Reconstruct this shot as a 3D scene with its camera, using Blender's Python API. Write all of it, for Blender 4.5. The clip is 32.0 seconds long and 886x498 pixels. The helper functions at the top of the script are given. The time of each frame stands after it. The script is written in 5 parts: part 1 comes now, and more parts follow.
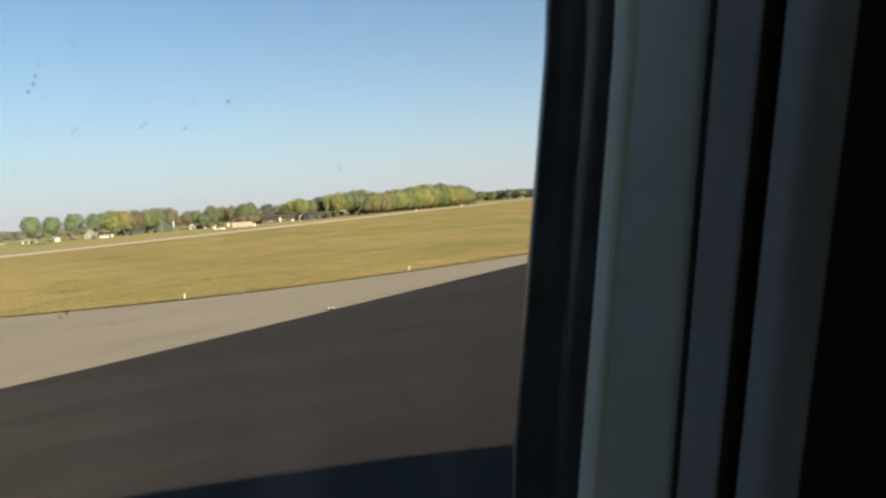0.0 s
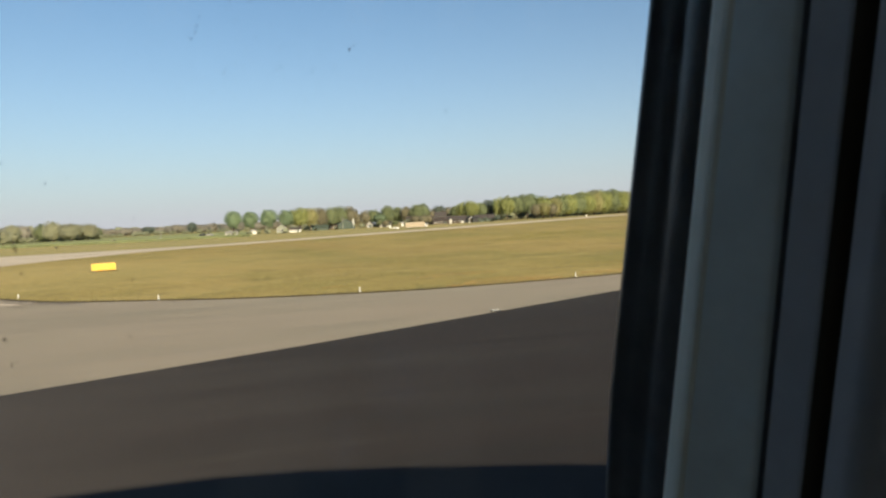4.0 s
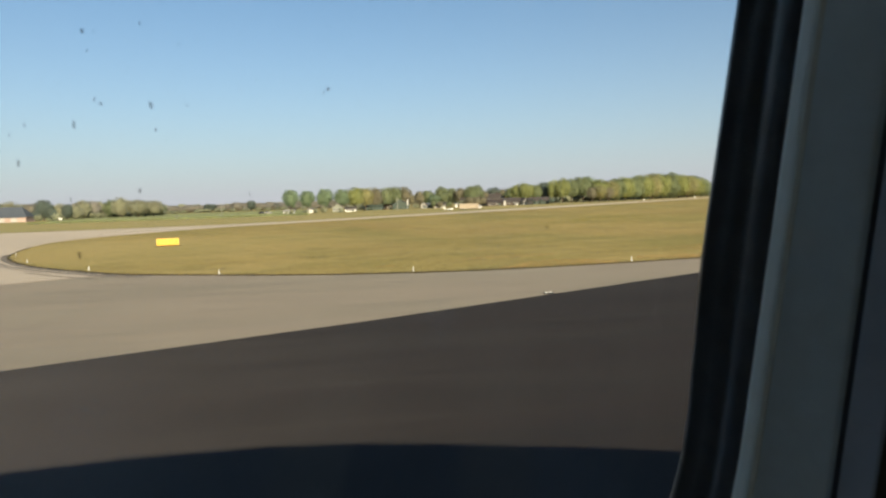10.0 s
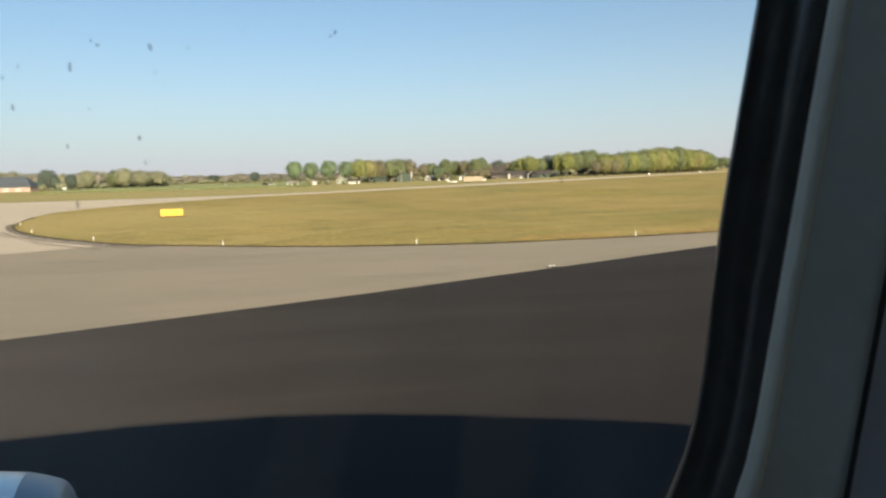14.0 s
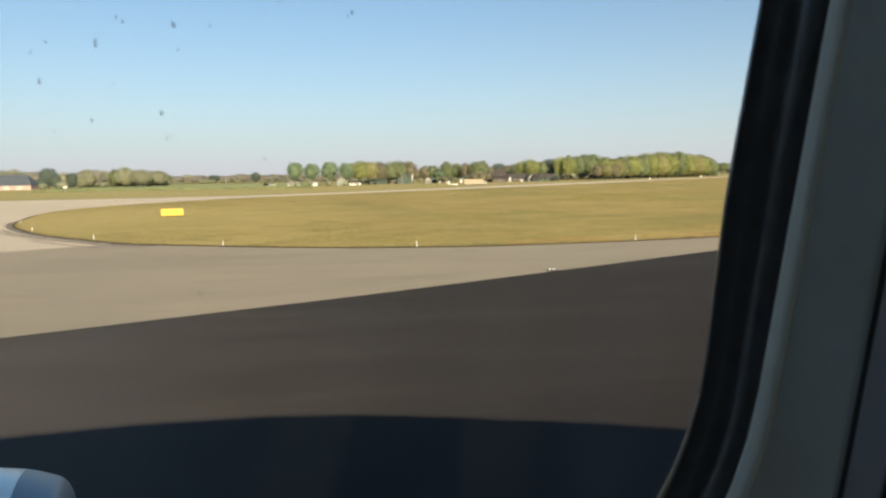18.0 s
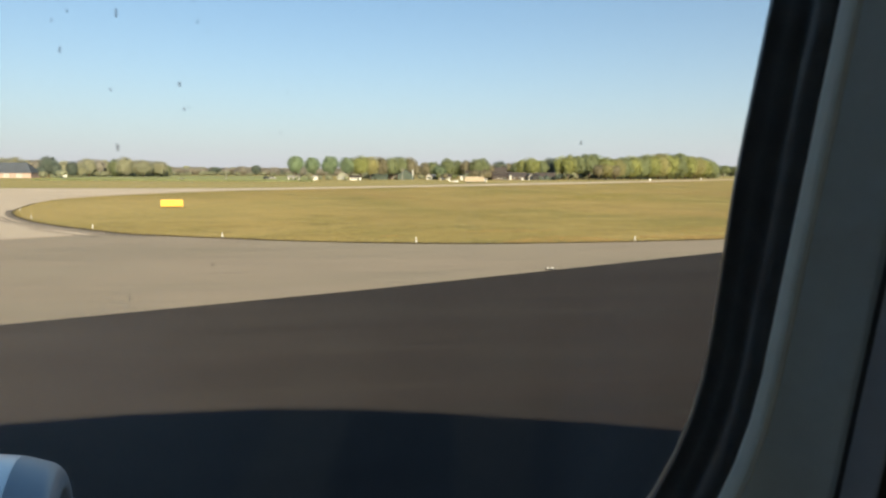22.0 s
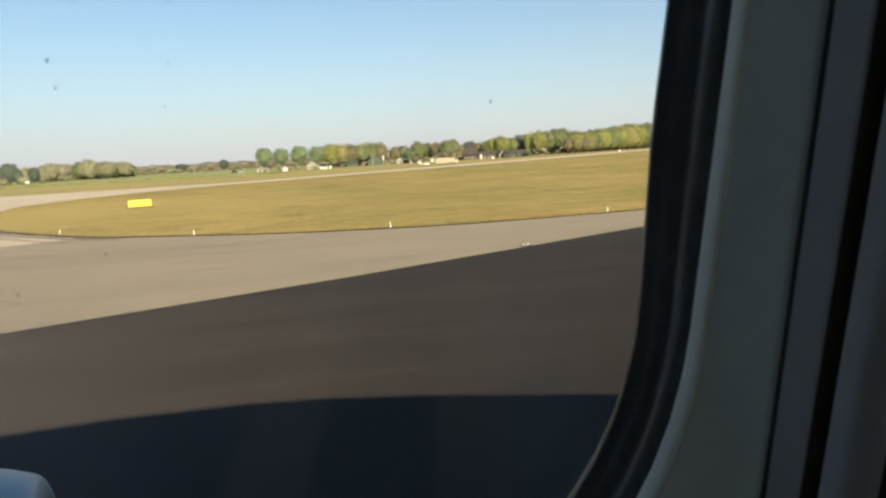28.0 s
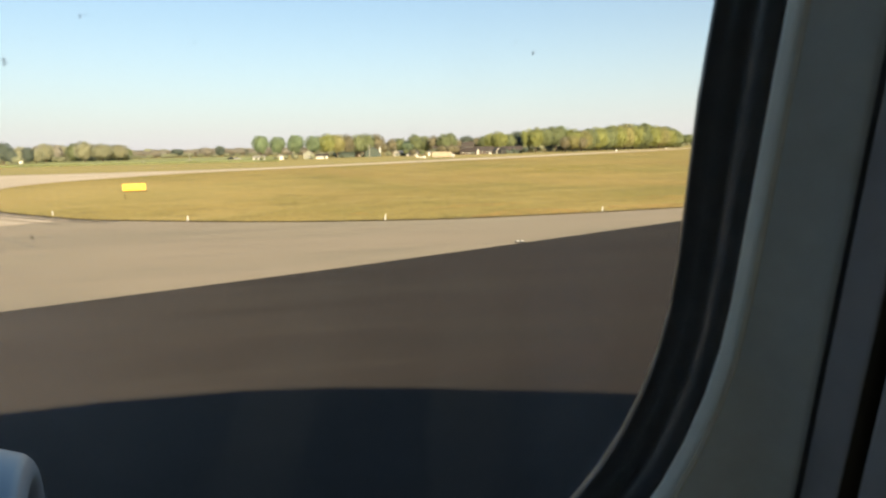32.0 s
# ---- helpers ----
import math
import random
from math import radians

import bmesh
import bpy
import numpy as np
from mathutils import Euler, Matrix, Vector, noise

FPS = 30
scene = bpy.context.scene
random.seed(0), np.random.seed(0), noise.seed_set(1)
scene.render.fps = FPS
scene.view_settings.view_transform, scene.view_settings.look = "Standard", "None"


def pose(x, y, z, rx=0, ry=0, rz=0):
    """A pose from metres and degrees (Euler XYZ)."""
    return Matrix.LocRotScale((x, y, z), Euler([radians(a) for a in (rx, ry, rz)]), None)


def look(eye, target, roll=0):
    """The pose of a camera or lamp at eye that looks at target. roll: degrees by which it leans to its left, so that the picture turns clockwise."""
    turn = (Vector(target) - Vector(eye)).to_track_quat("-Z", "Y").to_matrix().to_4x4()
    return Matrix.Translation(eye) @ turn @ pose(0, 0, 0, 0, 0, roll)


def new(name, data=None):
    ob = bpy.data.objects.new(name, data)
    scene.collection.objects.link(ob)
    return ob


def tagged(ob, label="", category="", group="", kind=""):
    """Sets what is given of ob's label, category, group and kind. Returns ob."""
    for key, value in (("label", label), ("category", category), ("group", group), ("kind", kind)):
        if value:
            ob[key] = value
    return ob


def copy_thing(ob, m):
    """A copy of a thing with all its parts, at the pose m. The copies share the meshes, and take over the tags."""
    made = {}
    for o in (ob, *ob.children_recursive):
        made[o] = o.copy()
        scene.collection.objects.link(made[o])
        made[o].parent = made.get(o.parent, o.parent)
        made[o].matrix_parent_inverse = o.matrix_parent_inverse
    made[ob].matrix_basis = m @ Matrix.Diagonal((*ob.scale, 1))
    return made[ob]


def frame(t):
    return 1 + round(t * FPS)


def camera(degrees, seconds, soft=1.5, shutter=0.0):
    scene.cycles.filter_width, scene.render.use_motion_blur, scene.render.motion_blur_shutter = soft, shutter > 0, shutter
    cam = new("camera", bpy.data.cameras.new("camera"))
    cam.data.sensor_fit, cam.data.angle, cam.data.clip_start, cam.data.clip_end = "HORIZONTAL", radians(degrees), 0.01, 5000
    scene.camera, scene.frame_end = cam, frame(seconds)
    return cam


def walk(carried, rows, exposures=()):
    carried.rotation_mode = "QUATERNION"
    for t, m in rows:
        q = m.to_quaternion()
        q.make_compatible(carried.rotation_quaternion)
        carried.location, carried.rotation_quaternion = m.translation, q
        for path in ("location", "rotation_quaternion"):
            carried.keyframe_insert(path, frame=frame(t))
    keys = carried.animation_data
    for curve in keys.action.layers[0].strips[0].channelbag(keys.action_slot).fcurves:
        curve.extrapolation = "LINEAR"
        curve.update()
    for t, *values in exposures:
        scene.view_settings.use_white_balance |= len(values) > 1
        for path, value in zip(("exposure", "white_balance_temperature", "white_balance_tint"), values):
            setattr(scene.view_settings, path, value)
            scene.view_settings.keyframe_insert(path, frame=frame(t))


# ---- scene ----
cam = camera(66, 32.0, soft=2.3)

# seconds, x, y, z, yaw, pitch, roll
cam.data.dof.use_dof = True
cam.data.dof.focus_distance = 150.0
cam.data.dof.aperture_fstop = 30.0
ROWS = [
    (0, 0.0210, 0.0348, 4.2727, -27.06, -3.94, 4.47),
    (0.5, 0.0312, 0.0258, 4.2753, -26.10, -4.11, 4.53),
    (1, 0.0289, 0.0260, 4.2754, -23.36, -4.04, 4.76),
    (1.5, 0.0235, 0.0195, 4.2779, -21.91, -4.79, 4.13),
    (2, 0.0271, 0.0120, 4.2718, -18.78, -3.86, 2.29),
    (2.5, 0.0237, 0.0065, 4.2611, -14.61, -2.97, 3.76),
    (3, 0.0419, 0.0143, 4.2647, -15.58, -3.64, 3.61),
    (3.5, 0.0324, 0.0146, 4.2580, -13.32, -3.08, 1.91),
    (5.5, 0.0460, 0.0128, 4.2499, -12.84, -2.10, 6.20),
    (6, 0.0549, 0.0213, 4.2501, -13.98, -3.41, 5.25),
    (6.2, 0.0415, 0.0131, 4.2431, -11.63, -2.96, 3.90),
    (6.3, 0.0405, 0.0090, 4.2396, -11.79, -3.02, 3.61),
    (6.4, 0.0390, 0.0048, 4.2361, -10.54, -2.46, 2.46),
    (6.5, 0.0378, 0.0007, 4.2325, -10.57, -2.55, 2.03),
    (7, 0.0349, 0.0067, 4.2286, -10.26, -4.06, 2.89),
    (7.5, 0.0273, 0.0127, 4.2316, -9.27, -4.46, 2.76),
    (8, 0.0214, 0.0146, 4.2235, -8.91, -4.43, 2.56),
    (8.5, 0.0123, 0.0005, 4.2228, -8.33, -3.76, 1.27),
    (9, 0.0166, 0.0029, 4.2242, -8.49, -3.71, 1.77),
    (9.5, 0.0177, 0.0088, 4.2203, -8.68, -3.88, 2.06),
    (10, 0.0158, 0.0060, 4.2204, -8.41, -4.07, 1.91),
    (10.5, 0.0176, 0.0150, 4.2151, -8.46, -5.22, 1.72),
    (11, 0.0266, 0.0115, 4.2329, -8.82, -5.24, 2.63),
    (11.5, 0.0213, 0.0186, 4.2377, -8.66, -5.35, 1.26),
    (12, 0.0225, 0.0152, 4.2327, -8.79, -5.49, 1.35),
    (12.5, 0.0196, 0.0126, 4.2254, -8.72, -5.58, 1.21),
    (13, 0.0206, 0.0108, 4.2233, -8.75, -5.64, 1.67),
    (13.5, 0.0182, 0.0115, 4.2176, -8.83, -5.66, 0.78),
    (14, 0.0145, 0.0129, 4.2140, -8.07, -6.34, 1.50),
    (14.5, 0.0147, 0.0113, 4.2120, -8.16, -6.36, 1.59),
    (16.5, 0.0081, 0.0093, 4.2047, -7.75, -6.28, 0.83),
    (17, 0.0085, 0.0106, 4.2090, -7.67, -6.27, 0.92),
    (17.5, 0.0092, 0.0056, 4.2061, -7.73, -6.18, 0.92),
    (18, 0.0100, 0.0072, 4.2068, -8.01, -6.13, 0.92),
    (18.5, 0.0079, 0.0072, 4.2078, -7.82, -6.06, 0.25),
    (19, 0.0070, 0.0062, 4.2064, -7.80, -6.05, 0.19),
    (19.5, 0.0054, 0.0032, 4.2028, -7.59, -6.05, 0.40),
    (20, 0.0066, 0.0064, 4.2036, -7.82, -6.06, 0.34),
    (20.5, 0.0059, 0.0084, 4.2034, -7.82, -6.11, -0.28),
    (21, 0.0067, 0.0090, 4.2051, -7.96, -6.16, -0.56),
    (21.5, 0.0044, 0.0083, 4.2017, -7.95, -6.31, -0.59),
    (22, 0.0058, 0.0046, 4.2009, -7.96, -6.40, -0.31),
    (22.5, 0.0049, 0.0042, 4.1993, -7.94, -6.48, -0.03),
    (23, 0.0035, 0.0041, 4.2006, -8.00, -6.50, 0.00),
    (23.5, 0.0045, 0.0063, 4.2036, -7.87, -6.52, -0.14),
    (24, 0.0028, 0.0034, 4.2107, -7.80, -6.48, 0.20),
    (24.3, 0.0028, 0.0034, 4.2107, -7.80, -6.48, 0.20),
    (24.4, 0.0071, 0.0043, 4.2185, -8.42, -5.68, 1.80),
    (24.5, 0.0131, 0.0051, 4.2239, -8.53, -5.40, 3.31),
    (25, 0.0194, 0.0112, 4.2157, -9.27, -5.44, 3.95),
    (25.5, 0.0303, 0.0172, 4.2152, -10.42, -5.71, 4.46),
    (26, 0.0300, 0.0204, 4.2037, -11.05, -6.68, 4.03),
    (26.5, 0.0320, 0.0111, 4.2017, -10.71, -7.28, 4.78),
    (28.5, 0.0238, 0.0122, 4.1936, -10.37, -8.02, 2.80),
    (29, 0.0213, 0.0189, 4.1923, -10.44, -8.10, 2.93),
    (29.5, 0.0211, 0.0140, 4.1896, -10.39, -8.25, 2.61),
    (30, 0.0197, 0.0156, 4.1909, -10.25, -8.39, 1.95),
    (30.5, 0.0181, 0.0171, 4.1921, -10.19, -8.48, 1.69),
    (31, 0.0159, 0.0197, 4.1919, -10.21, -8.42, 1.70),
    (31.5, 0.0157, 0.0161, 4.1853, -10.26, -8.37, 1.47),
    (32, 0.0160, 0.0209, 4.1834, -10.67, -8.43, 1.19),
]
walk(cam, [(t, pose(x, y, z, 90 + pitch, roll, yaw)) for t, x, y, z, yaw, pitch, roll in ROWS],
     exposures=((0, 1.0, 6680, 10), (1, 1.16, 6880, 10), (2, 1.18, 6880, 10), (3, 0.97, 6620, 10), (6, 0.84, 6540, 9.5), (9, 0.8, 6540, 9.5),
                (12, 0.95, 6600, 9.5), (20, 1.03, 6680, 9.5), (26.5, 1.04, 6790, 9.5), (29.5, 1.25, 7220, 10), (32, 1.32, 7350, 11)))

# ---- sky and sun ----
SUN = Vector((0.2273, -0.9018, 0.0)).normalized()
SUN_UP = radians(23.0)
world = bpy.data.worlds.new("sky")
scene.world = world
world.use_nodes = True
wn = world.node_tree.nodes
wn.clear()
sky = wn.new("ShaderNodeTexSky")
sky.sky_type = "NISHITA"
sky.sun_disc = False
sky.sun_elevation = SUN_UP
sky.sun_rotation = math.atan2(SUN.x, SUN.y)
sky.altitude = 20
sky.air_density = 1.0
sky.dust_density = 0.6
sky.ozone_density = 3.0
bg = wn.new("ShaderNodeBackground")
bg.inputs["Strength"].default_value = 0.076
wo = wn.new("ShaderNodeOutputWorld")
# pale haze all round the horizon
wl = world.node_tree.links
way = wn.new("ShaderNodeTexCoord")
sep = wn.new("ShaderNodeSeparateXYZ")
wl.new(way.outputs["Generated"], sep.inputs[0])
up = wn.new("ShaderNodeMath")
up.operation = "MAXIMUM"
up.inputs[1].default_value = 0.0
wl.new(sep.outputs["Z"], up.inputs[0])
fall = wn.new("ShaderNodeMath")
fall.operation = "MULTIPLY"
fall.inputs[1].default_value = -6.4
wl.new(up.outputs[0], fall.inputs[0])
haze = wn.new("ShaderNodeMath")
haze.operation = "EXPONENT"
wl.new(fall.outputs[0], haze.inputs[0])
pale = wn.new("ShaderNodeMix")
pale.data_type = "RGBA"
wl.new(haze.outputs[0], pale.inputs["Factor"])
clean = wn.new("ShaderNodeMix")
clean.data_type, clean.blend_type = "RGBA", "MULTIPLY"
clean.inputs["Factor"].default_value = 1.0
wl.new(sky.outputs[0], clean.inputs[6])
clean.inputs[7].default_value = (0.72, 0.905, 0.925, 1)
wl.new(clean.outputs[2], pale.inputs[6])
pale.inputs[7].default_value = (4.72, 4.6, 4.95, 1)
wl.new(pale.outputs[2], bg.inputs[0])
world.node_tree.links.new(bg.outputs[0], wo.inputs[0])

sun_data = bpy.data.lights.new("sun", "SUN")
sun_data.energy = 5.0
sun_data.angle = radians(0.5)
sun_data.color = (1.0, 0.81, 0.55)
sun = new("sun", sun_data)
sun_way = Vector((SUN.x * math.cos(SUN_UP), SUN.y * math.cos(SUN_UP), math.sin(SUN_UP)))
sun.matrix_world = look(sun_way * 200, (0, 0, 0))


# ---- materials ----
def material(name, color, rough=0.7, metal=0.0, grain=0.0, scale=8.0, wear=0.0, wear_scale=0.6, second=None,
             bump=0.0, bump_scale=40.0, vary=0.0, stretch=(1, 1, 1), space="Object", spec=0.5, stains=(), coarse=0.0, patches=()):
    """Principled surface with fine grain, broad wear towards a second colour, relief and a change from object to object."""
    m = bpy.data.materials.new(name)
    m.use_nodes = True
    nt = m.node_tree
    n, ln = nt.nodes, nt.links
    b = n["Principled BSDF"]
    b.inputs["Roughness"].default_value = rough
    b.inputs["Metallic"].default_value = metal
    b.inputs["Diffuse Roughness"].default_value = coarse
    b.inputs["Specular IOR Level"].default_value = spec
    co = n.new("ShaderNodeTexCoord")
    mp = n.new("ShaderNodeMapping")
    mp.inputs["Scale"].default_value = stretch
    if space == "World":
        geo = n.new("ShaderNodeNewGeometry")
        ln.new(geo.outputs["Position"], mp.inputs["Vector"])
    else:
        ln.new(co.outputs["Object"], mp.inputs["Vector"])
    last = n.new("ShaderNodeRGB")
    last.outputs[0].default_value = (*color, 1)
    out = last.outputs[0]

    def noise_at(sc, detail=5.0, rough_=0.6):
        t = n.new("ShaderNodeTexNoise")
        t.inputs["Scale"].default_value = sc
        t.inputs["Detail"].default_value = detail
        t.inputs["Roughness"].default_value = rough_
        ln.new(mp.outputs[0], t.inputs["Vector"])
        return t.outputs[0]

    if wear:
        ramp = n.new("ShaderNodeMapRange")
        ramp.inputs["From Min"].default_value = 0.42
        ramp.inputs["From Max"].default_value = 0.68
        ramp.inputs["To Max"].default_value = wear
        ln.new(noise_at(wear_scale), ramp.inputs["Value"])
        mx = n.new("ShaderNodeMix")
        mx.data_type = "RGBA"
        ln.new(ramp.outputs[0], mx.inputs["Factor"])
        ln.new(out, mx.inputs[6])
        mx.inputs[7].default_value = (*(second or tuple(c * 0.6 for c in color)), 1)
        out = mx.outputs[2]
    for tone, size, amount, lean in stains:
        st = n.new("ShaderNodeMapping")
        st.inputs["Scale"].default_value = lean
        st.inputs["Location"].default_value = (size * 37, size * 91, 0)
        ln.new(mp.outputs[0], st.inputs["Vector"])
        tx = n.new("ShaderNodeTexNoise")
        tx.inputs["Scale"].default_value = size
        tx.inputs["Detail"].default_value = 4.0
        ln.new(st.outputs[0], tx.inputs["Vector"])
        rp = n.new("ShaderNodeMapRange")
        rp.inputs["From Min"].default_value = 0.5
        rp.inputs["From Max"].default_value = 0.72
        rp.inputs["To Max"].default_value = amount
        ln.new(tx.outputs[0], rp.inputs["Value"])
        sx = n.new("ShaderNodeMix")
        sx.data_type = "RGBA"
        ln.new(rp.outputs[0], sx.inputs["Factor"])
        ln.new(out, sx.inputs[6])
        sx.inputs[7].default_value = (*tone, 1)
        out = sx.outputs[2]
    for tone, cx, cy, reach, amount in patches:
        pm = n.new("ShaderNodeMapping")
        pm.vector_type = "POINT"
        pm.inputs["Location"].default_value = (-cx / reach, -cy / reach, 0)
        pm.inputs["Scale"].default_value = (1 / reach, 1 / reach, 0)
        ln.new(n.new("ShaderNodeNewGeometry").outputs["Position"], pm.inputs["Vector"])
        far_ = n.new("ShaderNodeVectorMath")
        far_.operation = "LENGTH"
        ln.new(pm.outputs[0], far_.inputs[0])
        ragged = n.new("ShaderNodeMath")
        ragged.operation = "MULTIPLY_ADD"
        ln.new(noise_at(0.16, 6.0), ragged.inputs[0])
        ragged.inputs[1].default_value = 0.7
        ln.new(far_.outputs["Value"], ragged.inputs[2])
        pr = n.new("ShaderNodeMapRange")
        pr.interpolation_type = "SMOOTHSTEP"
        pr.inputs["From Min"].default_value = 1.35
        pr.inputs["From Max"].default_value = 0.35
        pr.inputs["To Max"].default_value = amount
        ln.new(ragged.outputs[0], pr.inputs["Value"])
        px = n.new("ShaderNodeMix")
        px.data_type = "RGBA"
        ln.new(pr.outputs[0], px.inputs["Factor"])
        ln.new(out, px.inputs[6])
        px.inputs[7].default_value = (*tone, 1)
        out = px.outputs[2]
    if grain or vary:
        hsv = n.new("ShaderNodeHueSaturation")
        ln.new(out, hsv.inputs["Color"])
        val = None
        if grain:
            r = n.new("ShaderNodeMapRange")
            r.inputs["From Min"].default_value = 0.25
            r.inputs["From Max"].default_value = 0.75
            r.inputs["To Min"].default_value = 1 - grain
            r.inputs["To Max"].default_value = 1 + grain
            ln.new(noise_at(scale), r.inputs["Value"])
            val = r.outputs[0]
        if vary:
            oi = n.new("ShaderNodeObjectInfo")
            r2 = n.new("ShaderNodeMapRange")
            r2.inputs["To Min"].default_value = 1 - vary
            r2.inputs["To Max"].default_value = 1 + vary
            ln.new(oi.outputs["Random"], r2.inputs["Value"])
            if val is None:
                val = r2.outputs[0]
            else:
                mu = n.new("ShaderNodeMath")
                mu.operation = "MULTIPLY"
                ln.new(val, mu.inputs[0])
                ln.new(r2.outputs[0], mu.inputs[1])
                val = mu.outputs[0]
        ln.new(val, hsv.inputs["Value"])
        out = hsv.outputs[0]
    ln.new(out, b.inputs["Base Color"])
    if bump:
        bp = n.new("ShaderNodeBump")
        bp.inputs["Strength"].default_value = bump
        bp.inputs["Distance"].default_value = 0.01
        ln.new(noise_at(bump_scale, 3.0), bp.inputs["Height"])
        ln.new(bp.outputs[0], b.inputs["Normal"])
    return m


def glass_material(name, tint, film=0.0, smudges=()):
    """Clear pane: see-through with a Fresnel gloss and a thin film of dust that scatters daylight."""
    m = bpy.data.materials.new(name)
    m.use_nodes = True
    nt = m.node_tree
    nt.nodes.clear()
    o = nt.nodes.new("ShaderNodeOutputMaterial")
    tr = nt.nodes.new("ShaderNodeBsdfTransparent")
    tr.inputs[0].default_value = (*tint, 1)
    gl = nt.nodes.new("ShaderNodeBsdfGlossy")
    gl.inputs["Roughness"].default_value = 0.02
    fr = nt.nodes.new("ShaderNodeFresnel")
    fr.inputs["IOR"].default_value = 1.12
    mx = nt.nodes.new("ShaderNodeMixShader")
    nt.links.new(fr.outputs[0], mx.inputs[0])
    nt.links.new(tr.outputs[0], mx.inputs[1])
    nt.links.new(gl.outputs[0], mx.inputs[2])
    dust_ = nt.nodes.new("ShaderNodeBsdfTranslucent")
    dust_.inputs[0].default_value = (0.85, 0.9, 1.0, 1)
    veil = nt.nodes.new("ShaderNodeMixShader")
    veil.inputs[0].default_value = film
    if smudges:
        # the film is uneven: wiped streaks and a few soft smudges, each with centre (x, z), half sizes and density
        co = nt.nodes.new("ShaderNodeTexCoord")
        nz = nt.nodes.new("ShaderNodeTexNoise")
        nz.inputs["Scale"].default_value = 26.0
        nz.inputs["Detail"].default_value = 4.0
        nt.links.new(co.outputs["Object"], nz.inputs["Vector"])
        total = nt.nodes.new("ShaderNodeMath")
        total.operation = "MULTIPLY"
        total.inputs[1].default_value = 2 * film
        nt.links.new(nz.outputs[0], total.inputs[0])
        for x, z, rx, rz, dense in smudges:
            mp = nt.nodes.new("ShaderNodeMapping")
            mp.vector_type = "TEXTURE"
            mp.inputs["Location"].default_value = (x, 0.22, z)
            mp.inputs["Scale"].default_value = (rx, 10.0, rz)
            nt.links.new(co.outputs["Object"], mp.inputs[0])
            far = nt.nodes.new("ShaderNodeVectorMath")
            far.operation = "LENGTH"
            nt.links.new(mp.outputs[0], far.inputs[0])
            fade = nt.nodes.new("ShaderNodeMapRange")
            fade.interpolation_type = "SMOOTHSTEP"
            for k_, val in ((1, 1.0), (2, 0.0), (3, 0.0), (4, dense)):
                fade.inputs[k_].default_value = val
            nt.links.new(far.outputs["Value"], fade.inputs[0])
            thick_ = nt.nodes.new("ShaderNodeMath")
            thick_.operation = "MULTIPLY"
            nt.links.new(nz.outputs[0], thick_.inputs[0])
            nt.links.new(fade.outputs[0], thick_.inputs[1])
            more = nt.nodes.new("ShaderNodeMath")
            nt.links.new(total.outputs[0], more.inputs[0])
            nt.links.new(thick_.outputs[0], more.inputs[1])
            total = more
        nt.links.new(total.outputs[0], veil.inputs[0])
    nt.links.new(mx.outputs[0], veil.inputs[1])
    nt.links.new(dust_.outputs[0], veil.inputs[2])
    nt.links.new(veil.outputs[0], o.inputs[0])
    return m


M_GRASS = material("dry_grass", (0.365, 0.272, 0.096), 0.95, grain=0.32, scale=2.6, wear=0.95, wear_scale=0.035,
                   second=(0.225, 0.205, 0.062), bump=0.8, bump_scale=6.0, space="World", stretch=(1, 0.45, 1), spec=0.1,
                   stains=(((0.165, 0.175, 0.055), 0.09, 0.55, (1, 1.6, 1)), ((0.42, 0.32, 0.125), 0.16, 0.75, (0.5, 1.6, 1)),
                           ((0.15, 0.13, 0.048), 0.55, 0.5, (0.5, 1.6, 1)), ((0.33, 0.215, 0.085), 0.025, 0.6, (1, 1, 1))),
                   patches=(((0.44, 0.345, 0.135), -26, 82, 42, 0.6),))
M_VERGE = material("verge_grass", (0.37, 0.305, 0.125), 0.95, grain=0.2, scale=0.4, wear=0.8, wear_scale=0.02,
                   second=(0.29, 0.265, 0.105), bump=0.6, bump_scale=3.0, space="World", spec=0.1)
M_FIELD = material("green_crop", (0.285, 0.305, 0.135), 0.95, grain=0.15, scale=0.2, wear=0.5, wear_scale=0.02,
                   second=(0.32, 0.325, 0.15), space="World", stretch=(0.3, 1, 1), spec=0.1)
M_TUFT = material("grass_tuft", (0.27, 0.215, 0.075), 0.95, grain=0.3, scale=2.0, space="World", spec=0.1)
M_STRAW = material("reddish_straw", (0.29, 0.200, 0.092), 0.95, grain=0.3, scale=2.0, space="World", spec=0.1)
M_GREEN = material("fresh_grass", (0.195, 0.18, 0.06), 0.95, grain=0.3, scale=2.0, space="World", spec=0.1)
M_WEED = material("dark_tuft", (0.125, 0.11, 0.048), 0.95, grain=0.3, scale=2.0, space="World", spec=0.1)
M_TALL_WEED = material("grey_green_weeds", (0.175, 0.195, 0.095), 0.95, grain=0.25, scale=0.6, space="World", spec=0.1)
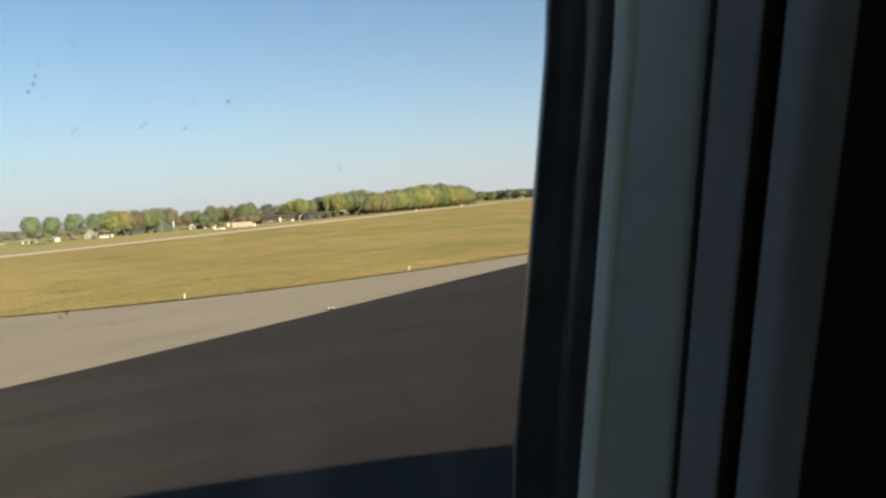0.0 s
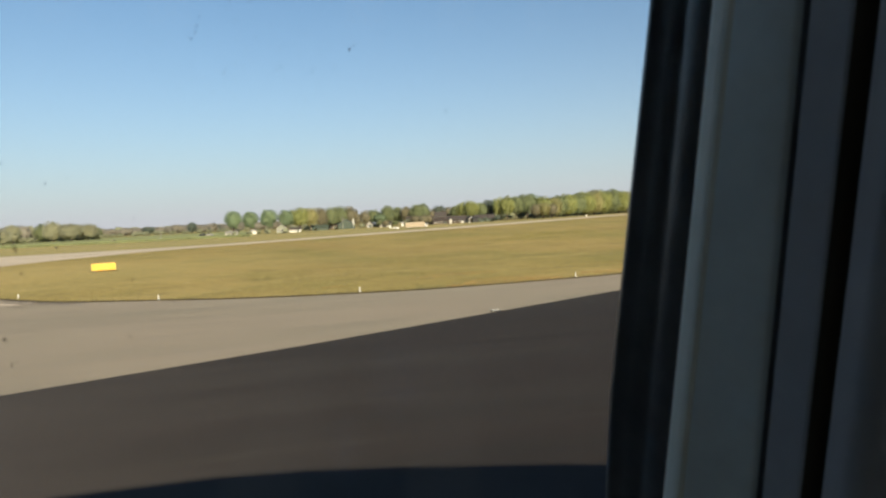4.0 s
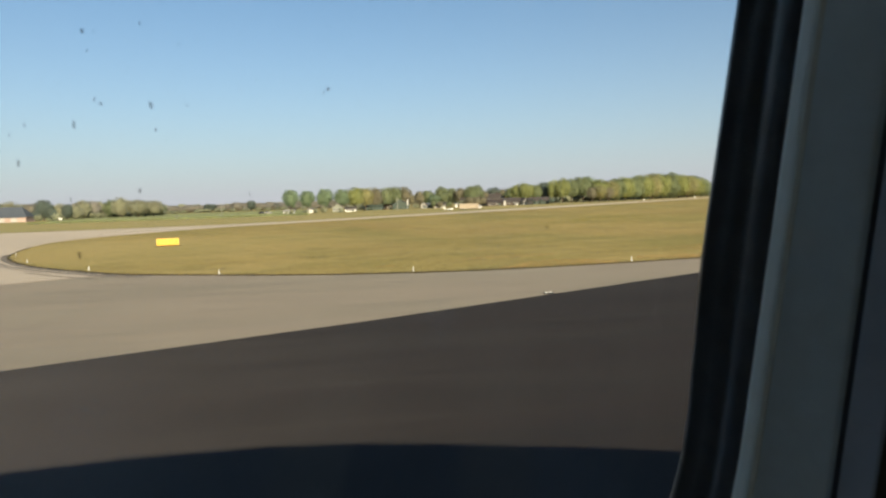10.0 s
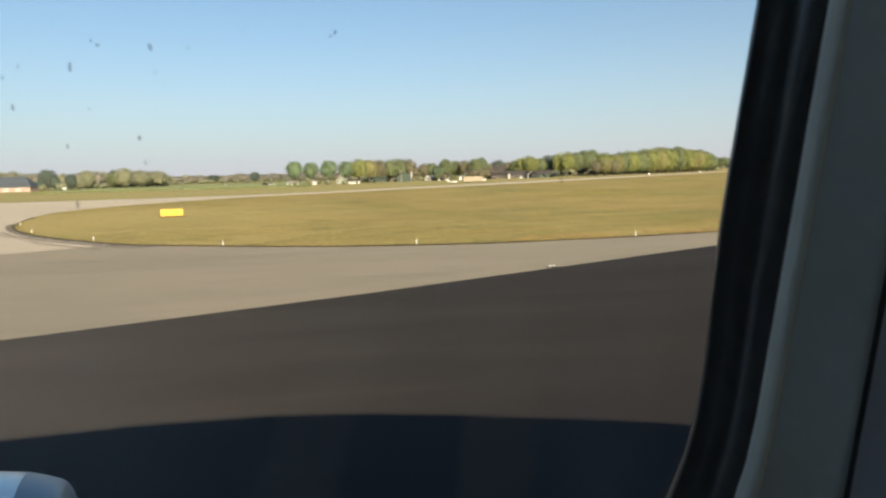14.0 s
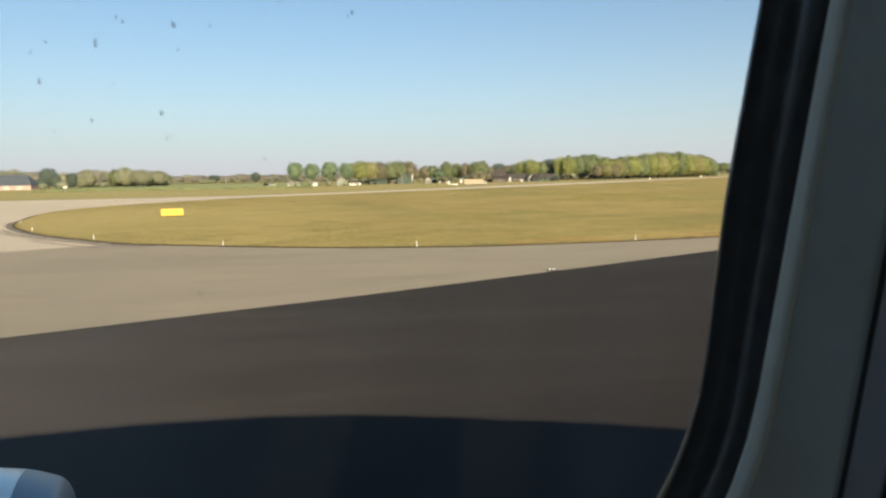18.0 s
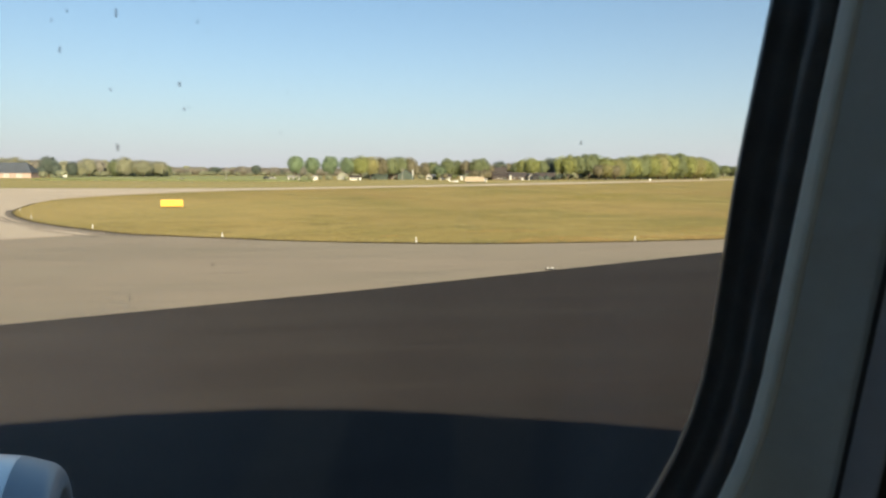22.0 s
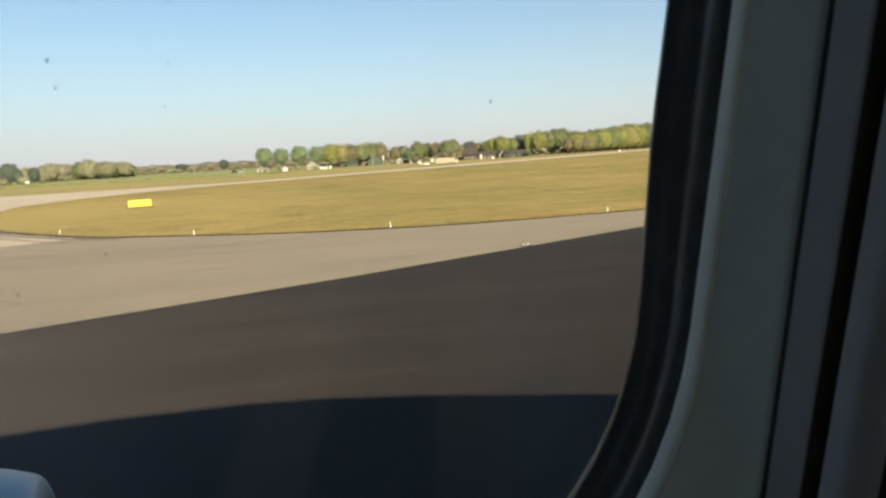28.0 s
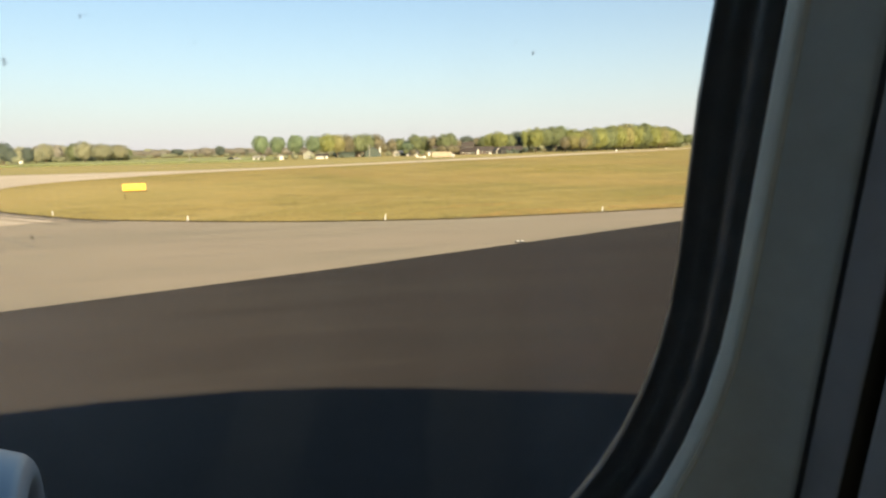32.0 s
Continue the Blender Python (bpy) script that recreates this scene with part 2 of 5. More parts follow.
M_ASPHALT = material("new_asphalt", (0.0160, 0.0141, 0.0145), 0.9, grain=0.3, scale=35.0, wear=0.6, wear_scale=0.12,
                     second=(0.0188, 0.0180, 0.0183), bump=0.5, bump_scale=120.0, space="World", stretch=(0.6, 1.6, 1), coarse=1.0, spec=0.08,
                     stains=(((0.0205, 0.0194, 0.0194), 0.2, 0.8, (0.3, 0.8, 1)), ((0.0128, 0.0124, 0.0130), 0.45, 0.7, (0.25, 1.1, 1)),
                             ((0.0225, 0.0213, 0.0209), 1.1, 0.5, (0.12, 1.2, 1)), ((0.0115, 0.0112, 0.0119), 2.3, 0.45, (0.5, 0.9, 1))),
                     # paler pool at left: backscattered sunlight painted into the asphalt colour
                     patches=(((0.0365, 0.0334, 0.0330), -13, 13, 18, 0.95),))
M_APRON = material("worn_apron", (0.315, 0.262, 0.196), 0.9, grain=0.13, scale=14.0, wear=0.7, wear_scale=0.10,
                   second=(0.258, 0.224, 0.166), bump=0.4, bump_scale=60.0, space="World", stretch=(0.5, 1.8, 1), spec=0.2,
                   stains=(((0.318, 0.280, 0.205), 0.13, 0.8, (0.7, 0.45, 1)), ((0.21, 0.185, 0.140), 0.3, 0.45, (0.6, 0.6, 1)),
                           ((0.22, 0.19, 0.155), 0.9, 0.45, (0.25, 1.0, 1)), ((0.345, 0.30, 0.23), 1.7, 0.4, (0.3, 0.9, 1))))
M_TAXI = material("pale_concrete", (0.57, 0.475, 0.36), 0.9, grain=0.08, scale=6.0, wear=0.6, wear_scale=0.06,
                  second=(0.40, 0.34, 0.27), space="World", spec=0.2)
M_SOIL = material("bare_soil", (0.07, 0.055, 0.035), 0.95, grain=0.4, scale=3.0, space="World", spec=0.1)
M_RUBBER_MARK = material("tyre_rubber", (0.20, 0.17, 0.135), 0.9, grain=0.4, scale=1.5, space="World", spec=0.2)
M_LINE = material("yellow_road_paint", (0.72, 0.47, 0.03), 0.7, grain=0.12, scale=12.0, wear=0.4, wear_scale=3.0,
                  second=(0.5, 0.33, 0.04), space="World")
M_SIGN = material("yellow_sign_face", (0.70, 0.385, 0.035), 0.45, grain=0.03, scale=3.0)
M_SIGN_PALE = material("pale_yellow_sign_edge", (0.66, 0.50, 0.12), 0.5, grain=0.03, scale=3.0)
M_WHITE = material("white_paint", (0.60, 0.59, 0.56), 0.5, grain=0.05, scale=4.0)
M_WHITE_WORN = material("worn_white_paint", (0.40, 0.385, 0.36), 0.6, grain=0.1, scale=1.0, wear=0.5, wear_scale=0.6)
M_METAL = material("galvanised_steel", (0.45, 0.45, 0.44), 0.45, metal=0.8, grain=0.1, scale=6.0)
M_CREAM = material("cream_truck_box", (0.34, 0.28, 0.205), 0.55, grain=0.05, scale=1.0)
M_DARK = material("dark_underbody", (0.03, 0.03, 0.03), 0.8, grain=0.2, scale=4.0)
M_TYRE = material("black_tyre", (0.02, 0.02, 0.02), 0.9, grain=0.2, scale=8.0)
M_PANE = material("dark_window_pane", (0.03, 0.035, 0.04), 0.1, grain=0.1, scale=2.0)
M_BARK = material("tree_bark", (0.11, 0.085, 0.06), 0.95, grain=0.3, scale=3.0, bump=0.5, bump_scale=10.0)
M_BRICK = material("pale_pink_brick", (0.40, 0.295, 0.255), 0.9, grain=0.15, scale=2.0, wear=0.5, wear_scale=0.3)
M_BRICK_RED = material("red_brown_brick", (0.08, 0.06, 0.048), 0.9, grain=0.2, scale=2.0, wear=0.4, wear_scale=0.3)
M_SLATE = material("blue_grey_roof", (0.08, 0.092, 0.11), 0.7, grain=0.2, scale=1.2, wear=0.5, wear_scale=0.25)
M_TILE = material("dark_roof_tiles", (0.06, 0.05, 0.045), 0.8, grain=0.25, scale=1.4, wear=0.5, wear_scale=0.3)
M_TILE_RED = material("brown_red_roof_tiles", (0.05, 0.038, 0.033), 0.8, grain=0.25, scale=1.4, wear=0.5, wear_scale=0.3)
M_SHED_PALE = material("pale_green_grey_boards", (0.205, 0.215, 0.172), 0.8, grain=0.15, scale=1.5)
M_SHED_GREEN = material("dark_green_cladding", (0.05, 0.07, 0.055), 0.7, grain=0.15, scale=1.5)
M_SHED_BROWN = material("brown_boarding", (0.13, 0.105, 0.08), 0.8, grain=0.15, scale=1.5)
M_SHED_GREY = material("grey_cladding", (0.28, 0.27, 0.25), 0.7, grain=0.15, scale=1.5)

# cabin and aircraft
M_SEAL = material("black_rubber_seal", (0.07, 0.08, 0.09), 0.38, grain=0.3, scale=60.0, wear=0.4, wear_scale=12.0,
                  second=(0.05, 0.055, 0.06))
M_RIM = material("pale_grey_plastic_rim", (0.80, 0.87, 0.82), 0.5, grain=0.06, scale=90.0, wear=0.4, wear_scale=10.0,
                 second=(0.70, 0.73, 0.71))
M_SEAM = material("ochre_seam", (0.60, 0.60, 0.50), 0.6, grain=0.1, scale=90.0)
M_FRAME = material("grey_window_moulding", (0.68, 0.80, 0.84), 0.55, grain=0.05, scale=120.0, wear=0.5, wear_scale=9.0,
                   second=(0.585, 0.64, 0.615), bump=0.025, bump_scale=900.0)
M_TRACK = material("blue_grey_shade_track", (0.36, 0.385, 0.42), 0.5, grain=0.06, scale=100.0, wear=0.4, wear_scale=9.0,
                   bump=0.025, bump_scale=900.0)
M_LINING = material("grey_cabin_lining", (0.82, 0.85, 0.86), 0.7, grain=0.08, scale=40.0, bump=0.1, bump_scale=600.0)
# near-black base colour stands in for the cabin shade inboard of the rails
M_BAY = material("shade_black_wall_panel", (0.012, 0.012, 0.011), 0.85, grain=0.1, scale=40.0)
# recess darkness between the rails is carried by this near-black colour
M_SLOT = material("recess_shadow_black", (0.055, 0.05, 0.035), 0.9, grain=0.2, scale=50.0)
# shadow of the groove beside the moulding, put into a darker grey
M_GAP = material("groove_shadow_grey", (0.15, 0.16, 0.17), 0.8, grain=0.1, scale=50.0)
M_CARPET = material("dark_blue_cabin_carpet", (0.13, 0.19, 0.29), 0.95, grain=0.3, scale=80.0)
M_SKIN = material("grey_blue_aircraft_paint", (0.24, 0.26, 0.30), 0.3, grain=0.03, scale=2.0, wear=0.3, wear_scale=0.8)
M_COWL = material("pale_blue_engine_cowl", (0.80, 0.915, 0.95), 0.22, grain=0.03, scale=3.0, wear=0.3, wear_scale=1.5,
                  second=(0.75, 0.87, 0.92))
M_INLET = material("grey_blue_engine_inlet", (0.235, 0.285, 0.325), 0.4, grain=0.05, scale=3.0, wear=0.4, wear_scale=1.5)
M_LIP = material("bare_metal_lip", (0.24, 0.26, 0.28), 0.45, metal=0.0, grain=0.06, scale=5.0)
M_DUCT = material("dark_intake_duct", (0.03, 0.032, 0.036), 0.6, grain=0.1, scale=5.0)
M_SPECK = material("dried_dirt", (0.05, 0.055, 0.05), 0.9, grain=0.3, scale=800.0)
nt = M_SPECK.node_tree
thin = nt.nodes.new("ShaderNodeMixShader")
thin.inputs[0].default_value = 0.45
clear = nt.nodes.new("ShaderNodeBsdfTransparent")
nt.links.new(clear.outputs[0], thin.inputs[1])
nt.links.new(nt.nodes["Principled BSDF"].outputs[0], thin.inputs[2])
nt.links.new(thin.outputs[0], nt.nodes["Material Output"].inputs[0])
M_SMUDGE = material("pale_smear", (0.75, 0.75, 0.72), 0.9, grain=0.3, scale=900.0)
nt = M_SMUDGE.node_tree
thin = nt.nodes.new("ShaderNodeMixShader")
thin.inputs[0].default_value = 0.09
clear = nt.nodes.new("ShaderNodeBsdfTransparent")
dust = nt.nodes.new("ShaderNodeBsdfTranslucent")
nt.links.new(clear.outputs[0], thin.inputs[1])
nt.links.new(dust.outputs[0], thin.inputs[2])
nt.links.new(thin.outputs[0], nt.nodes["Material Output"].inputs[0])
M_GLASS = glass_material("acrylic_pane", (0.97, 0.985, 0.985), 0.0038,
                         ((-0.13, 4.13, 0.13, 0.16, 0.034), (0.046, 4.182, 0.007, 0.016, 0.03), (0.062, 4.205, 0.012, 0.022, 0.022), (0.10, 4.11, 0.03, 0.09, 0.012)))
M_GLASS_OUT = glass_material("outer_acrylic_pane", (0.97, 0.98, 0.985))


def leaf_material(name, color, second):
    """Leaves that let part of the light through."""
    m = material(name, color, 0.9, grain=0.25, scale=0.7, wear=0.7, wear_scale=0.2, second=second, vary=0.09, spec=0.1)
    nt = m.node_tree
    b = nt.nodes["Principled BSDF"]
    tl = nt.nodes.new("ShaderNodeBsdfTranslucent")
    nt.links.new(b.inputs["Base Color"].links[0].from_socket, tl.inputs[0])
    mx = nt.nodes.new("ShaderNodeMixShader")
    mx.inputs[0].default_value = 0.47
    nt.links.new(b.outputs[0], mx.inputs[1])
    nt.links.new(tl.outputs[0], mx.inputs[2])
    nt.links.new(mx.outputs[0], nt.nodes["Material Output"].inputs[0])
    return m


M_LEAF = [
    leaf_material("fresh_green_leaves", (0.262, 0.342, 0.218), (0.292, 0.358, 0.222)),
    leaf_material("yellow_green_leaves", (0.345, 0.368, 0.152), (0.312, 0.348, 0.155)),
    leaf_material("olive_leaves", (0.245, 0.285, 0.160), (0.268, 0.296, 0.164)),
    leaf_material("brown_buds", (0.300, 0.275, 0.190), (0.275, 0.268, 0.182)),
    leaf_material("dark_evergreen_leaves", (0.165, 0.205, 0.175), (0.205, 0.235, 0.190)),
    leaf_material("grey_green_hedge", (0.335, 0.355, 0.250), (0.370, 0.375, 0.255)),
    leaf_material("ochre_young_leaves", (0.362, 0.345, 0.172), (0.322, 0.325, 0.172)),
    # next two: budding trees with distance haze mixed into paler, greyer colours
    leaf_material("haze_pale_budding_twigs", (0.400, 0.405, 0.285), (0.435, 0.418, 0.305)),
    leaf_material("haze_grey_brown_twigs", (0.385, 0.368, 0.318), (0.410, 0.380, 0.325)),
]


# ---- building helpers ----
def mesh_of(name, bm):
    me = bpy.data.meshes.new(name)
    bmesh.ops.recalc_face_normals(bm, faces=bm.faces)
    bm.to_mesh(me)
    bm.free()
    return me


def part(name, bm, mat, parent=None, label="", smooth=False):
    me = mesh_of(name, bm) if isinstance(bm, bmesh.types.BMesh) else bm
    if not me.materials:
        me.materials.append(mat)
    if smooth:
        for p in me.polygons:
            p.use_smooth = True
    ob = new(name, me)
    ob.parent = parent
    if label:
        ob["label"] = label
    return ob


def empty(name, m):
    ob = new(name)
    ob.matrix_basis = m
    ob.empty_display_size = 0.2
    return ob


def box_bm(x0, x1, y0, y1, z0, z1, bevel=0.0, bm=None):
    own = bm or bmesh.new()
    vs = [own.verts.new((x, y, z)) for z in (z0, z1) for y in (y0, y1) for x in (x0, x1)]
    fs = [(0, 1, 3, 2), (4, 6, 7, 5), (0, 4, 5, 1), (2, 3, 7, 6), (0, 2, 6, 4), (1, 5, 7, 3)]
    made = [own.faces.new([vs[i] for i in f]) for f in fs]
    if bevel:
        edges = list({e for f in made for e in f.edges})
        bmesh.ops.bevel(own, geom=edges, offset=bevel, segments=2, affect="EDGES", profile=0.5)
    return own


def tube_bm(p, q, r0, r1, n=10, bm=None, cap=True):
    own = bm or bmesh.new()
    p, q = Vector(p), Vector(q)
    d = (q - p).normalized()
    a = d.orthogonal().normalized()
    b = d.cross(a)
    rings = []
    for c, r in ((p, r0), (q, r1)):
        rings.append([own.verts.new(c + (a * math.cos(2 * math.pi * k / n) + b * math.sin(2 * math.pi * k / n)) * r)
                      for k in range(n)])
    for k in range(n):
        own.faces.new((rings[0][k], rings[0][(k + 1) % n], rings[1][(k + 1) % n], rings[1][k]))
    if cap:
        own.faces.new(rings[0])
        own.faces.new(rings[1])
    return own


def loft_bm(rings, closed=True, bm=None):
    """A skin through rings of equally many points."""
    own = bm or bmesh.new()
    vs = [[own.verts.new(p) for p in r] for r in rings]
    n = len(vs[0])
    for a, b in zip(vs, vs[1:]):
        for k in range(n if closed else n - 1):
            own.faces.new((a[k], a[(k + 1) % n], b[(k + 1) % n], b[k]))
    return own


def revolve_bm(profile, n=48, bm=None):
    """Profile of (along x, radius) turned round the x axis."""
    return loft_bm([[(x, r * math.sin(2 * math.pi * k / n), r * math.cos(2 * math.pi * k / n)) for k in range(n)]
                    for x, r in profile], bm=bm)


def sheet_bm(outline, z, depth):
    """A flat slab with an upright edge."""
    bm = bmesh.new()
    top = [bm.verts.new((x, y, z)) for x, y in outline]
    low = [bm.verts.new((x, y, z - depth)) for x, y in outline]
    f = bm.faces.new(top)
    n = len(top)
    for k in range(n):
        bm.faces.new((top[k], top[(k + 1) % n], low[(k + 1) % n], low[k]))
    bmesh.ops.triangulate(bm, faces=[f])
    return bm


def smooth_line(points, steps=8):
    """Catmull-Rom through the points."""
    out = []
    p = [Vector(q) for q in points]
    for i in range(len(p) - 1):
        a, b, c, d = p[max(i - 1, 0)], p[i], p[i + 1], p[min(i + 2, len(p) - 1)]
        for k in range(steps):
            t = k / steps
            out.append(0.5 * (2 * b + (c - a) * t + (2 * a - 5 * b + 4 * c - d) * t * t + (3 * b - a - 3 * c + d) * t ** 3))
    return out + [p[-1]]


def spot(aside, ahead):
    """A place on the ground: metres ahead of the window, and how far aside for each metre."""
    s, c = math.sin(radians(8)), math.cos(radians(8))
    x, y = aside * ahead, ahead
    return x * c + y * s, -x * s + y * c


# ---- ground ----
bm = bmesh.new()
R_FAR = 4200
ring = [(R_FAR * math.cos(2 * math.pi * k / 64), R_FAR * math.sin(2 * math.pi * k / 64)) for k in range(64)]
ground = part("ground", sheet_bm(ring, 0.0, 0.5), M_VERGE)
tagged(ground, "flat airfield ground of dry yellow-green grass", "ground", kind="structure")

apron = part("pavement_apron", sheet_bm([(-700, -70), (450, -70), (450, 660), (212, 421), (-2.2, 195.5), (-16, 184), (-29, 177),
                                         (-43, 174), (-79, 171), (-700, 150)], 0.02, 0.3), M_APRON)
tagged(apron, "worn grey-brown apron pavement", "pavement", kind="structure")

taxi = part("road_taxiway", sheet_bm([(-690, -66), (-175, -66), (-40, 30.6), (-20.7, 44.1), (-13, 49.6), (-10, 56), (-10, 150), (60, 225),
                                      (181, 350), (436, 612), (446, 654), (212, 420), (-2.2, 194), (-16, 182.5), (-29, 175.5), (-43, 172.5),
                                      (-79, 169.5), (-690, 148)], 0.026, 0.02), M_TAXI)
tagged(taxi, "pale beige concrete taxiway curving past the grass", "taxiway", kind="structure")

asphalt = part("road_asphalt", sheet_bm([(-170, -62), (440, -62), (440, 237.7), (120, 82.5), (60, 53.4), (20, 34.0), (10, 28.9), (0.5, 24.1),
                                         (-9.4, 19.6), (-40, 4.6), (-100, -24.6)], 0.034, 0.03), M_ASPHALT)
tagged(asphalt, "dark fresh asphalt taxiway surface with a straight edge", "asphalt", kind="structure")

front = smooth_line([(52, 48.2), (32, 42.6), (24.5, 41.0), (17.6, 39.9), (9.4, 39.4), (4, 40.0), (-1.9, 41.5), (-7.7, 44.1), (-12.1, 46.3), (-14.7, 47.9),
                     (-17.7, 50.8), (-21.9, 55.3), (-25.4, 59.8), (-28.7, 64.9), (-31.2, 69.5), (-33.0, 73.5), (-34.8, 78.4), (-36.9, 85.1), (-39.6, 95.2),
                     (-41.3, 105), (-40.8, 114.3), (-38.9, 123), (-33.4, 137), (-24.5, 153), (-1.9, 175), (31.8, 206), (82.8, 253), (181, 357), (430, 622)], 5)
island_line = [(p.x, p.y) for p in front] + [(440, 600), (440, 242)]
island = part("grass_island", sheet_bm(island_line, 0.06, 0.06), M_GRASS)
tagged(island, "dry yellow-green mown grass between taxiways", "grass", kind="structure")
field = part("crop_field", sheet_bm([spot(-0.56, 285), spot(-0.2, 300), spot(-0.19, 560), spot(-0.2, 640), spot(-0.58, 640)], 0.05, 0.05), M_FIELD)
tagged(field, "bright green crop field beyond the airfield", "field", kind="structure")

# bare soil along the island's near edge and rubber marks beside it
near = [p for p in front if p.y < 95 and p.x < 40]


def ribbon_bm(line, offset0, offset1, z, rough=0.0, seed=1):
    rng = random.Random(seed)
    bm = bmesh.new()
    a, b = [], []
    for i, p in enumerate(line):
        q = line[min(i + 1, len(line) - 1)] - line[max(i - 1, 0)]
        nrm = Vector((q.y, -q.x)).normalized()
        a.append(bm.verts.new((*(p + nrm * (offset0 + rng.uniform(-rough, rough))), z)))
        b.append(bm.verts.new((*(p + nrm * (offset1 + rng.uniform(-rough, rough))), z)))
    for i in range(len(line) - 1):
        bm.faces.new((a[i], a[i + 1], b[i + 1], b[i]))
    return bm


dense = []
for i in range(len(near) - 1):
    for k in range(6):
        dense.append(near[i].lerp(near[i + 1], k / 6))
soil = part("soil_edge", ribbon_bm(dense, 0.05, -0.22, 0.064, 0.10, 5), M_SOIL)
tagged(soil, "dark bare soil strip where the grass meets pavement", "soil", kind="structure")
bend = [p for p in dense if p.x < -12 and p.y < 78]
tyre_mark = part("tyre_mark", ribbon_bm(bend, -0.2, -0.75, 0.034, 0.12, 6), M_RUBBER_MARK)
tagged(tyre_mark, "dark curved rubber tyre marks on pale concrete", "tyre marks", kind="structure")
tyre_mark_b = part("tyre_mark", ribbon_bm(bend[: len(bend) * 2 // 3], -1.15, -1.4, 0.034, 0.1, 7), M_RUBBER_MARK)
tagged(tyre_mark_b, "dark curved rubber tyre marks on pale concrete", "tyre marks", kind="structure")
rng = random.Random(8)
for off, a, b in ((-0.5, 0.05, 0.3), (-1.0, 0.15, 0.5), (-1.7, 0.3, 0.8), (-2.3, 0.1, 0.35), (-2.9, 0.45, 0.75), (0.15, 0.5, 0.95)):
    run = bend[int(len(bend) * a): int(len(bend) * b)]
    scuff = part("tyre_mark", ribbon_bm(run, off, off - rng.uniform(0.12, 0.3), 0.036, 0.07, 60 + int(off * 10)), M_RUBBER_MARK)
    tagged(scuff, "thin dark tyre scuff on the pale concrete", "tyre marks", kind="structure")
seam = part("pavement_joint", ribbon_bm([Vector((-41, 30.2)), Vector((-30, 37.8)), Vector((-20.7, 44.3)), Vector((-13.4, 49.4))], 0.10, -0.10, 0.038),
            M_RUBBER_MARK)
tagged(seam, "dark sealed joint between apron and pale concrete", "joint", kind="structure")
yellow = part("taxi_line", ribbon_bm([Vector((x, 7.2 - 0.205 * x + 0.0028 * x * x)) for x in range(-40, 41, 2)], 0.11, -0.11, 0.042), M_LINE)
tagged(yellow, "yellow painted taxi guide line on asphalt", "road marking", kind="structure")


# ---- grass tufts ----
def tufts_bm(places, low, high, seed):
    rng = random.Random(seed)
    verts, faces = [], []
    for x, y, z in places:
        for _ in range(4):
            h = rng.uniform(low, high)
            a = rng.uniform(0, math.pi)
            w = h * rng.uniform(0.35, 0.8)
            dx, dy = math.cos(a) * w, math.sin(a) * w
            tx, ty = rng.uniform(-0.5, 0.5) * h, rng.uniform(-0.5, 0.5) * h
            i = len(verts)
            verts += [(x - dx, y - dy, z), (x + dx, y + dy, z), (x + dx * 0.3 + tx, y + dy * 0.3 + ty, z + h), (x - dx * 0.4 + tx, y - dy * 0.4 + ty, z + h * 0.8)]
            faces.append((i, i + 1, i + 2, i + 3))
    me = bpy.data.meshes.new("tufts")
    me.from_pydata(verts, [], faces)
    return me


rng = random.Random(11)
edge_places = []
for p in dense:
    for _ in range(3):
        off = rng.random() ** 2 * 1.2
        q = p + Vector((rng.uniform(-0.25, 0.25), off + rng.uniform(-0.05, 0.1)))
        edge_places.append((q.x, q.y, 0.055))
edge_tufts = part("edge_grass", tufts_bm(edge_places, 0.012, 0.05, 3), M_WEED)
tagged(edge_tufts, "ragged grass tufts along the pavement edge", "grass", kind="stuff")
spread = []
while len(spread) < 3200:
    x, y = rng.uniform(-34, 75), rng.uniform(41, 170)
    if rng.random() > 45 / y * 1.1 or x < -7 - (y - 44) * 0.85 and y < 80 or y > 165 + x * 0.8 or x > -10 + y * 0.9:
        continue
    spread.append((x, y, 0.055))
field_tufts = part("meadow_grass", tufts_bm(spread, 0.02, 0.06, 4), M_TUFT)
tagged(field_tufts, "short tufts scattered over the dry grass", "grass", kind="stuff")
dark_spots = []
for cx, cy, n in ((13.5, 57, 60), (15, 62, 40), (30, 75, 90), (33, 88, 60), (8, 66, 35), (48, 130, 60), (-2, 55, 30), (-12, 66, 30), (6, 50, 30)):
    for _ in range(n // 2):
        dark_spots.append((cx + rng.gauss(0, 3.5), cy + rng.gauss(0, 1.8), 0.055))
weeds = part("dark_weeds", tufts_bm(dark_spots, 0.03, 0.08, 5), M_WEED)
tagged(weeds, "darker weed patches in the grass", "weeds", kind="stuff")
straw_spots, green_spots = [], []
while len(straw_spots) < 6500:
    x, off = rng.uniform(2, 44), rng.random() ** 1.6 * 9
    y = 39.8 + 0.006 * (x - 9) ** 2 + off
    if noise.noise(Vector((x * 0.12, y * 0.35, 0))) + (x - 16) * 0.02 - off * 0.03 > 0.0:
        straw_spots.append((x, y, 0.055))
straw = part("dry_stalks", tufts_bm(straw_spots, 0.015, 0.05, 6), M_STRAW)
tagged(straw, "reddish-brown dead stalks near the edge of the grass", "dry grass", kind="stuff")
while len(green_spots) < 3000:
    f, d = rng.gauss(0.20, 0.08), rng.gauss(120, 13)
    x, y = spot(f, d)
    if noise.noise(Vector((x * 0.05, y * 0.1, 3))) > -0.1:
        green_spots.append((x, y, 0.055))
fresh = part("green_grass", tufts_bm(green_spots, 0.03, 0.08, 7), M_GREEN)
